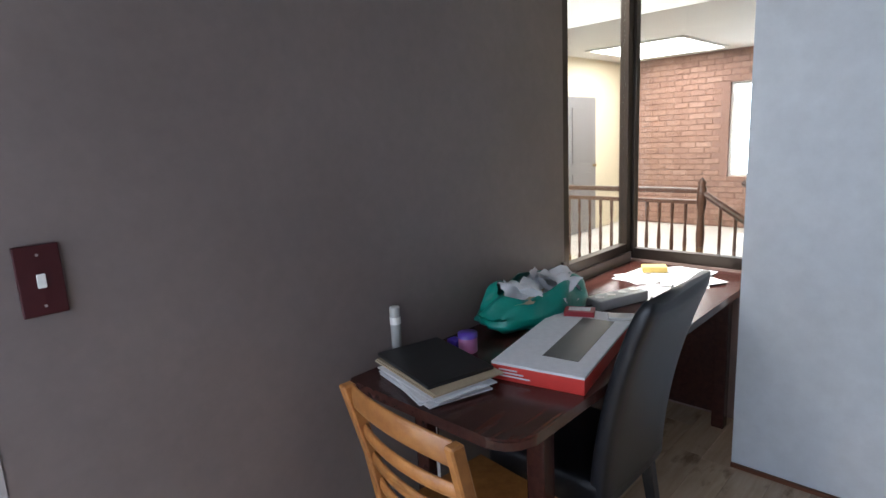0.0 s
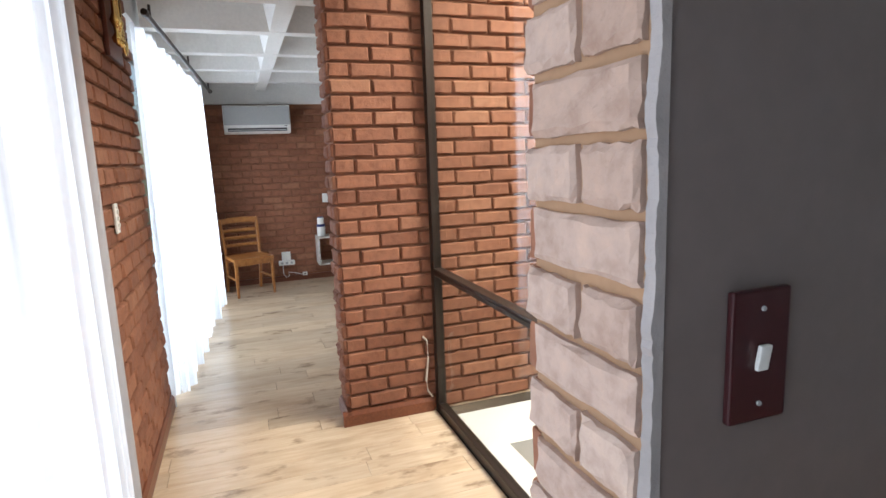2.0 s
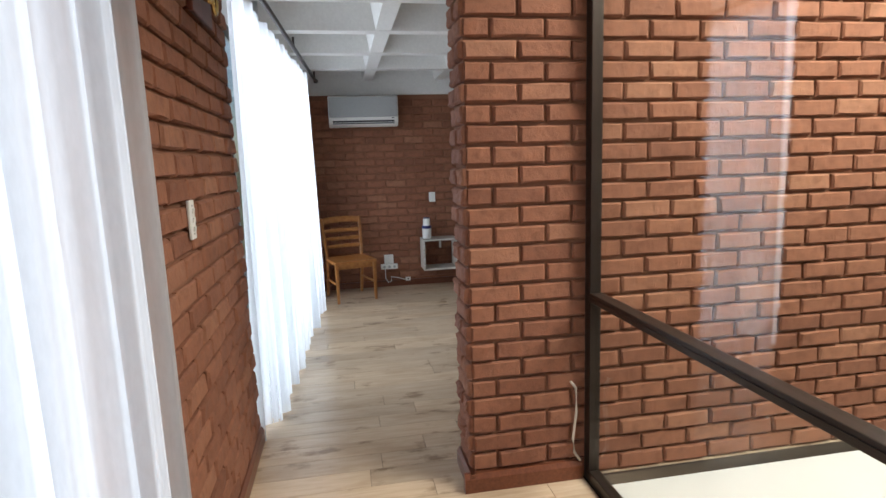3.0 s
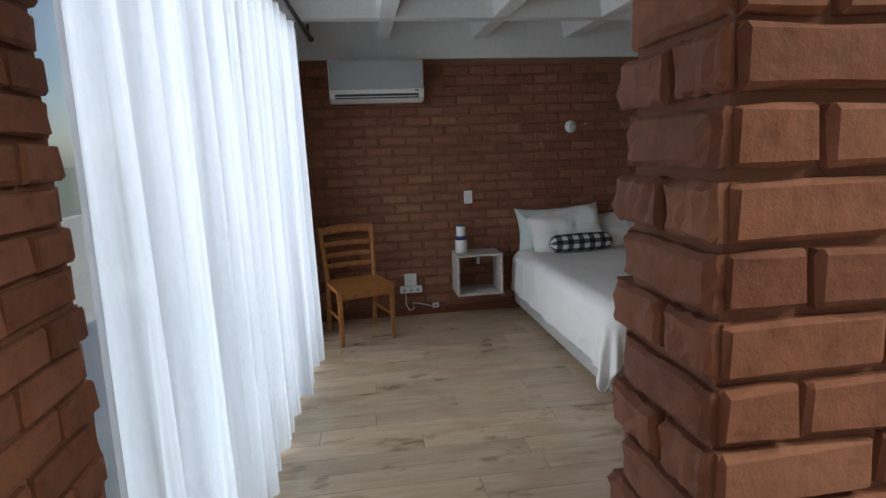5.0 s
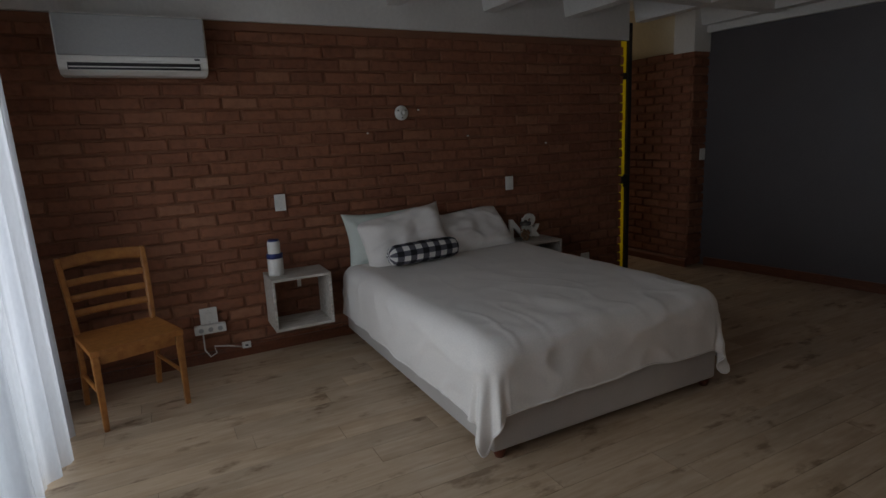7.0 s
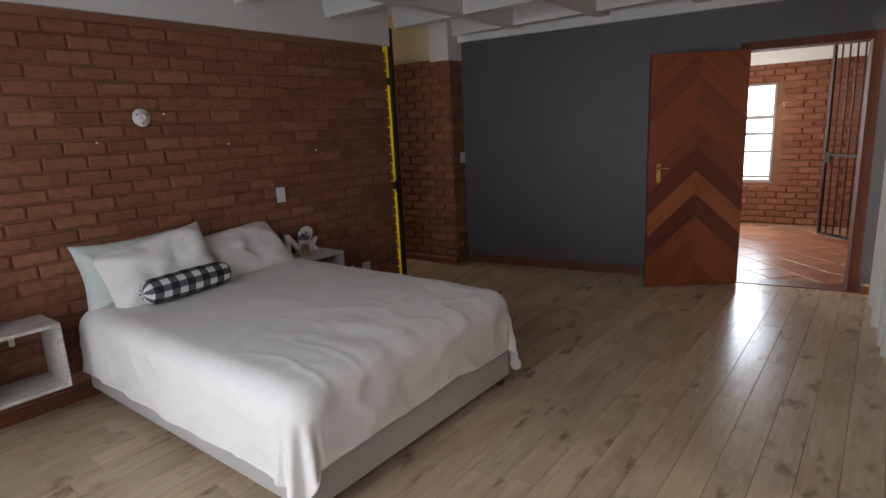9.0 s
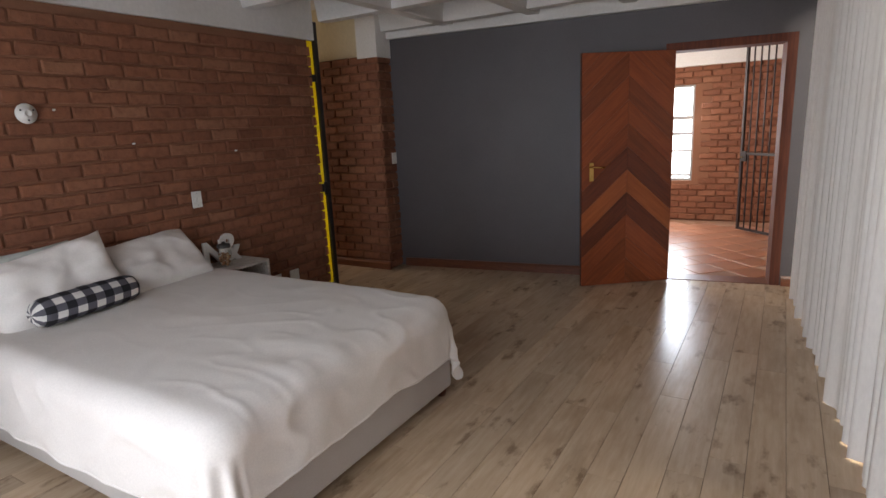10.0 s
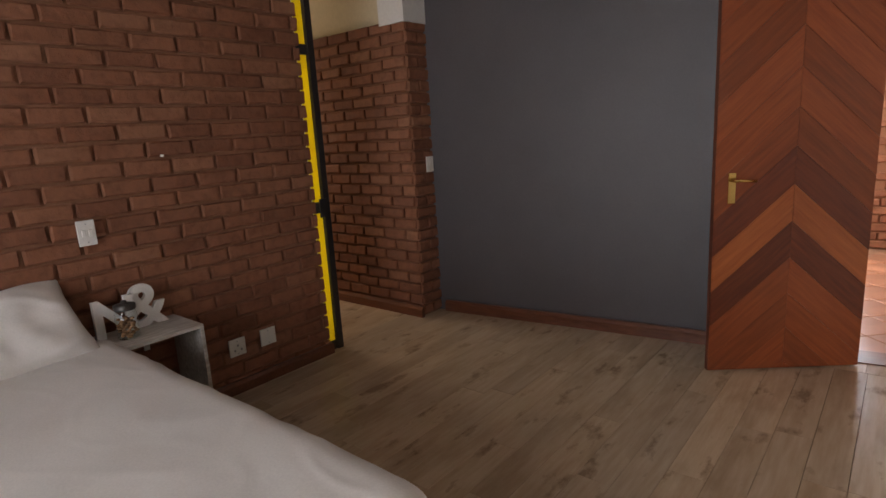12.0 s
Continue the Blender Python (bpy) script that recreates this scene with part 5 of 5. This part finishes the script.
# unseen partition added to keep the yellow light off the pier
box_setting("dressing_light_stop", (-11.2, 4.045, 0), (HEAD - 0.075, 4.075, SLAB), CREAM, "unseen cream partition holding back the yellow light", "wall")

# ---- hall: window, gate ----
hw = thing("window_8", pose(HW0, 8.76, HZ0), "steel window with four stacked bright panes", "window")
hw["kind"] = "structure"
W, H = HW1 - HW0, HZ1 - HZ0
for nm, a, b in (("frame_post", (0, -0.03, 0), (0.035, 0.03, H)), ("frame_post", (W - 0.035, -0.03, 0), (W, 0.03, H)), ("frame_rail", (0.035, -0.03, 0), (W - 0.035, 0.03, 0.03)), ("frame_rail", (0.035, -0.03, H - 0.03), (W - 0.035, 0.03, H)),
                 ("glazing_bar", (0.035, -0.025, 0.06), (W - 0.035, 0.025, 0.09)), ("glazing_bar", (0.035, -0.025, 0.40), (W - 0.035, 0.025, 0.43)), ("glazing_bar", (0.035, -0.025, 0.63), (W - 0.035, 0.025, 0.67)), ("glazing_bar", (0.035, -0.025, 0.84), (W - 0.035, 0.025, 0.89))):
    part(nm, bx(bmesh.new(), a, b, 0.003), PLASTIC_GREY, hw)
part("pane", bx(bmesh.new(), (0.035, -0.002, 0.03), (W - 0.035, 0.002, H - 0.03)), GLASS, hw).visible_shadow = False
HAZE = glow("bright_haze", (0.90, 0.95, 1.0), 4.0)
box_setting("backdrop_hall", (-8.2, 10.6, -0.3), (-3.6, 10.62, 3.5), HAZE, "bright hazy sky outside the window", "backdrop")
box_setting("backdrop_gallery", (-3.4, 10.6, -0.3), (0.6, 10.62, 3.5), HAZE, "bright hazy sky outside the window", "backdrop")

g0, g1 = Vector((-4.67, 7.27, 0)), Vector((-5.26, 7.87, 0))
gl = (g1 - g0).length
gate = thing("security_gate", Matrix.Translation(g0) @ pose(0, 0, 0, 0, 0, math.degrees(math.atan2((g1 - g0).y, (g1 - g0).x))), "open dark steel security gate with upright bars", "gate")
for nm, a, b in (("stile", (0, -0.015, 0.05), (0.03, 0.015, 2.33)), ("stile", (gl - 0.03, -0.015, 0.05), (gl, 0.015, 2.33)), ("rail", (0.03, -0.012, 0.05), (gl - 0.03, 0.012, 0.08)), ("rail", (0.03, -0.012, 2.30), (gl - 0.03, 0.012, 2.33)), ("rail", (0.03, -0.012, 0.955), (gl - 0.03, 0.012, 0.985))):
    part(nm, bx(bmesh.new(), a, b, 0.003), STEEL, gate)
nb = 8
for i in range(1, nb):
    x = 0.015 + (gl - 0.03) * i / nb
    part("bar", rod(bmesh.new(), (x, 0, 0.07), (x, 0, 2.31), 0.009, seg=8), STEEL, gate)
lk = part("lock_box", bx(bmesh.new(), (gl - 0.10, -0.02, 0.88), (gl - 0.02, 0.02, 1.0), 0.004), STEEL, gate)
part("knob", rod(bmesh.new(), (gl - 0.06, -0.05, 0.93), (gl - 0.06, 0.05, 0.93), 0.008, seg=10), BRASS, lk)

# ---- gallery: balustrade, door, window, skylights ----
BWOOD = wood_material("dark_stained_wood", (0.05, 0.022, 0.014), (0.11, 0.05, 0.03), 0.35)


def newel(parent, x, y, z0, h):
    part("newel_post", lathe(bmesh.new(), [(0.001, 0), (0.045, 0), (0.045, h * 0.25), (0.03, h * 0.3), (0.038, h * 0.5), (0.028, h * 0.7), (0.042, h * 0.78), (0.042, h * 0.93), (0.028, h * 0.95), (0.04, h * 0.98), (0.001, h * 1.03)], 16, (x, y, z0)), BWOOD, parent, smooth=True)


bal = thing("balustrade", pose(0, 5.36, 0), "dark turned wooden balustrade round the stairwell", "railing")
part("handrail", bx(bmesh.new(), (-4.33, -0.03, 0.90), (-1.88, 0.03, 0.95), 0.012), BWOOD, bal)
part("lower_rail", bx(bmesh.new(), (-4.33, -0.02, 0.80), (-1.88, 0.02, 0.84), 0.006), BWOOD, bal)
part("base_rail", bx(bmesh.new(), (-4.33, -0.03, 0.0), (-1.88, 0.03, 0.05), 0.006), BWOOD, bal)
bmesh_b = lathe(bmesh.new(), [(0.018, 0.05), (0.018, 0.18), (0.011, 0.22), (0.019, 0.42), (0.011, 0.62), (0.017, 0.68), (0.017, 0.80)], 10)
bal_me = mesh_of("baluster", bmesh_b, BWOOD, True)
for i in range(19):
    o2 = new("baluster", bal_me)
    o2.parent = bal
    o2.location = (-4.25 + 0.125 * i, 0, 0)
newel(bal, -1.86, 0, 0, 1.02)
st = thing("stair_rail", pose(0, 0, 0), "dark wooden stair rail going down", "railing")
newel(st, -1.76, 6.5, 0, 1.02)
for y in (5.36, 6.5):
    part("handrail", sweep(bmesh.new(), [(-1.84, y, 0.90), (0.06, y, -0.35)], 0.03, 10), BWOOD, st)
    for i in range(12):
        x = -1.69 + 0.13 * i
        part("baluster", rod(bmesh.new(), (x, y, 0.80 - 0.66 * (x + 1.69) - 0.75), (x, y, 0.80 - 0.66 * (x + 1.69)), 0.015, seg=8), BWOOD, st)
gd = thing("door_2", pose(-4.345, 7.1, 0, 0, 0, 90), "grey panelled door in the cream gallery wall", "door")
gd["kind"] = "structure"
part("leaf", bx(bmesh.new(), (0, -0.02, 0.005), (0.8, 0.0, 2.0), 0.004), plain("grey_door", (0.20, 0.19, 0.19), 0.5), gd)
for z0, z1 in ((0.2, 0.9), (1.05, 1.85)):
    part("panel", bx(bmesh.new(), (0.12, -0.03, z0), (0.68, -0.021, z1), 0.006), plain("grey_door_panel", (0.18, 0.17, 0.17), 0.5), gd)
part("knob", rod(bmesh.new(), (0.72, -0.07, 1.0), (0.72, -0.02, 1.0), 0.02), BRASS, gd)
gw = thing("window_9", pose(-2.75, 9.0, 0.75), "tall bright gallery window", "window")
gw["kind"] = "structure"
for nm, a, b in (("frame_post", (0, -0.03, 0), (0.04, 0.03, 1.35)), ("frame_post", (0.86, -0.03, 0), (0.9, 0.03, 1.35)), ("frame_rail", (0.04, -0.03, 0), (0.86, 0.03, 0.04)), ("frame_rail", (0.04, -0.03, 1.31), (0.86, 0.03, 1.35)), ("glazing_bar", (0.04, -0.025, 0.66), (0.86, 0.025, 0.69))):
    part(nm, bx(bmesh.new(), a, b, 0.003), PLASTIC, gw)
part("pane", bx(bmesh.new(), (0.04, -0.002, 0.04), (0.86, 0.002, 1.31)), GLASS, gw).visible_shadow = False
SKYL = glow("skylight_diffuser", (1.0, 0.97, 0.92), 4.5)
sk = thing("skylight", pose(-3.3, 7.7, 2.535), "bright white skylight panel in the gallery ceiling", "skylight")
part("diffuser", bx(bmesh.new(), (-0.6, -0.75, 0), (0.6, 0.75, 0.012)), SKYL, sk)
for a, b in (((-0.64, -0.79, -0.008), (-0.6, 0.79, 0.014)), ((0.6, -0.79, -0.008), (0.64, 0.79, 0.014)), ((-0.6, -0.79, -0.008), (0.6, -0.75, 0.014)), ((-0.6, 0.75, -0.008), (0.6, 0.79, 0.014))):
    part("frame_bar", bx(bmesh.new(), a, b), WHITE, sk)

# ---- garden outside the windows ----
LEAF = plain("leaves", (0.07, 0.12, 0.035), 0.6, grain=8, vary=0.4)
BARK = plain("bark", (0.14, 0.10, 0.07), 0.9, grain=12, vary=0.3, relief=0.6)


def tree(x, y, h, seed):
    r = random.Random(seed)
    th = thing("tree", pose(x, y, -2.85), "leafy green garden tree beyond the balcony", "tree", "garden trees")
    bm = bmesh.new()
    sweep(bm, [(0, 0, 0), (0.05, 0.02, h * 0.3), (-0.03, 0.06, h * 0.55)], 0.12, 10)
    tips = []
    for i in range(7):
        a = i * 0.9 + r.random()
        p = Vector((0, 0.04, h * r.uniform(0.38, 0.55)))
        q = p + Vector((math.cos(a) * r.uniform(0.8, 1.5), math.sin(a) * r.uniform(0.8, 1.5), h * r.uniform(0.15, 0.42)))
        rod(bm, p, q, 0.06, 0.02, 8)
        tips += [q, p.lerp(q, 0.6)]
    part("trunk", bm, BARK, th)
    vs, fs = [], []
    for t in tips:
        for k in range(170):
            c = t + Vector((r.gauss(0, 0.42), r.gauss(0, 0.42), r.gauss(0, 0.34)))
            m = Euler((r.uniform(0, 6), r.uniform(0, 6), r.uniform(0, 6))).to_matrix()
            s = r.uniform(0.05, 0.10)
            b = len(vs)
            vs += [tuple(c + m @ Vector(p)) for p in ((-s, 0, 0), (0, s * 0.45, 0.01), (s, 0, 0), (0, -s * 0.45, 0.01))]
            fs.append((b, b + 1, b + 2, b + 3))
    me = bpy.data.meshes.new("crown")
    me.from_pydata(vs, [], fs)
    me.materials.append(LEAF)
    o3 = new("crown", me)
    o3.parent = th


for x, y, h, s in ((-6.6, -8.5, 7.0, 1), (-3.4, -10.5, 7.8, 2), (0.8, -9.0, 7.2, 3), (-9.6, -9.5, 7.5, 4)):
    tree(x, y, h, s)
box_setting("balcony_parapet", (-12, -4.2, -0.028), (4, -4.05, 0.75), plain("garden_wall_paint", (0.62, 0.60, 0.56), 0.8, vary=0.15), "low white balcony parapet", "wall")

# ---- pieces: bricks, planks, tiles ----
lay_bricks(wall_w, (HEAD - 0.012, -0.95, 0), (0, 1, 0), (1, 0, 0), 4.915, BRICKTOP, BRICK, lambda s, z: 1.9 < s < 5.0 and z < 1.75, relief=0.75)
lay_bricks(wall_e, (EAST - 0.012, 0.20, 0), (0, 1, 0), (1, 0, 0), 2.18, SLAB, BRICK)
lay_bricks(wall_e, (EAST - 0.004, 0.202, 0), (-1, 0, 0), (0, -1, 0), 0.25, SLAB, BRICK, shift=0.116, fine=True)
lay_bricks(wall_e, (EASTIN + 0.012, 0.20, 0), (0, 1, 0), (-1, 0, 0), 2.18, RIB, BRICK, NEVER)
lay_bricks(wall_e, (EASTIN, 2.38, 0), (1, 0, 0), (0, 1, 0), 0.24, SLAB, BRICK, NEVER)
lay_bricks(wall_s, (-3.06, -0.832, 0), (-1, 0, 0), (0, 1, 0), 1.64, SLAB, BRICK)
lay_bricks(wall_s, (-4.70, -0.832, 0), (0, -1, 0), (-1, 0, 0), 0.25, RIB, BRICK, NEVER)
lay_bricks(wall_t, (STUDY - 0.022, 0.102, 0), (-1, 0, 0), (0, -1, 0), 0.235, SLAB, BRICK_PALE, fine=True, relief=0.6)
lay_bricks(wall_t, (STUDY - 0.25, 0.10, 0), (0, 1, 0), (-1, 0, 0), 2.1, SLAB, BRICK, NEVER)
lay_bricks(wall_w, (HEAD - 0.004, 3.945, 0), (-1, 0, 0), (0, 1, 0), 0.24, BRICKTOP, BRICK, NEVER)
lay_bricks(wall_p, (-10.2, 4.852, 0), (1, 0, 0), (0, -1, 0), 1.86, 2.16, BRICK)
lay_bricks(wall_p, (-8.352, 4.845, 0), (0, 1, 0), (1, 0, 0), 0.28, 2.16, BRICK, shift=0.116)
lay_bricks(wall_h, (-7.2, 8.672, 0), (1, 0, 0), (0, -1, 0), 2.7, 2.1, BRICK, holes=((HW0 + 7.2, HW1 + 7.2, HZ0, HZ1),))
lay_bricks(wall_he, (-4.648, 5.85, 0), (0, 1, 0), (-1, 0, 0), 2.8, 2.1, BRICK)
lay_bricks(wall_g, (-4.35, 8.9, 0), (1, 0, 0), (0, -1, 0), 6.0, 2.5, BRICK_HAZED, NEVER, relief=0.5, holes=((1.6, 2.5, 0.75, 2.1),))

PW, PL = 0.145, 1.28
plank_meshes = {}


def planks(parent, x0, x1, y0, y1, seed):
    """Laminate boards running along y, with staggered ends."""
    r = random.Random(seed)
    x = x0
    while x < x1 - 0.02:
        w = min(PW, x1 - x)
        y = y0 - r.uniform(0.1, PL - 0.1)
        while y < y1:
            a, b = max(y, y0), min(y + PL, y1)
            if b - a > 0.03:
                key = (round(w, 3), round(b - a, 3))
                if key not in plank_meshes:
                    plank_meshes[key] = mesh_of("plank", bx(bmesh.new(), (0.0008, 0.0008, -0.011), (w - 0.0008, b - a - 0.0008, 0.0), 0.0012, 1), FLOOR)
                ob = new("plank", plank_meshes[key])
                ob.parent = parent
                ob.location = (x, a, 0)
            y += PL
        x += PW


lay_bricks(wall_sw, (HEAD, -0.85, 0), (1, 0, 0), (0, 1, 0), 0.68, 2.4, BRICK, NEVER)
planks(floor, HEAD - 0.1, EAST, -0.9, 5.30, 1)
planks(floor_2, EAST, 1.58, -0.9, GLASSY - 0.03, 2)
planks(floor_3, STUDY, 1.58, GLASSY - 0.03, 3.03, 3)
strip = bpy.data.objects["floor_door_strip"]
planks(strip, -5.9, EAST, 5.30, 5.62, 4)

tile = mesh_of("tile", bx(bmesh.new(), (-0.147, -0.147, -0.011), (0.147, 0.147, 0.0), 0.003, 1), TERRACOTTA)
for i in range(-12, 13):
    for j in range(-12, 13):
        x, y = -5.85 + 0.212 * (i + j), 7.2 + 0.212 * (i - j)
        if -7.0 < x < -4.84 and y < 8.46 and (GREYM.inverted() @ Vector((x, y, 0))).y > 0.27:
            ob = new("tile", tile)
            ob.parent = hall_floor
            ob.matrix_world = pose(x, y, 0, 0, 0, 45)
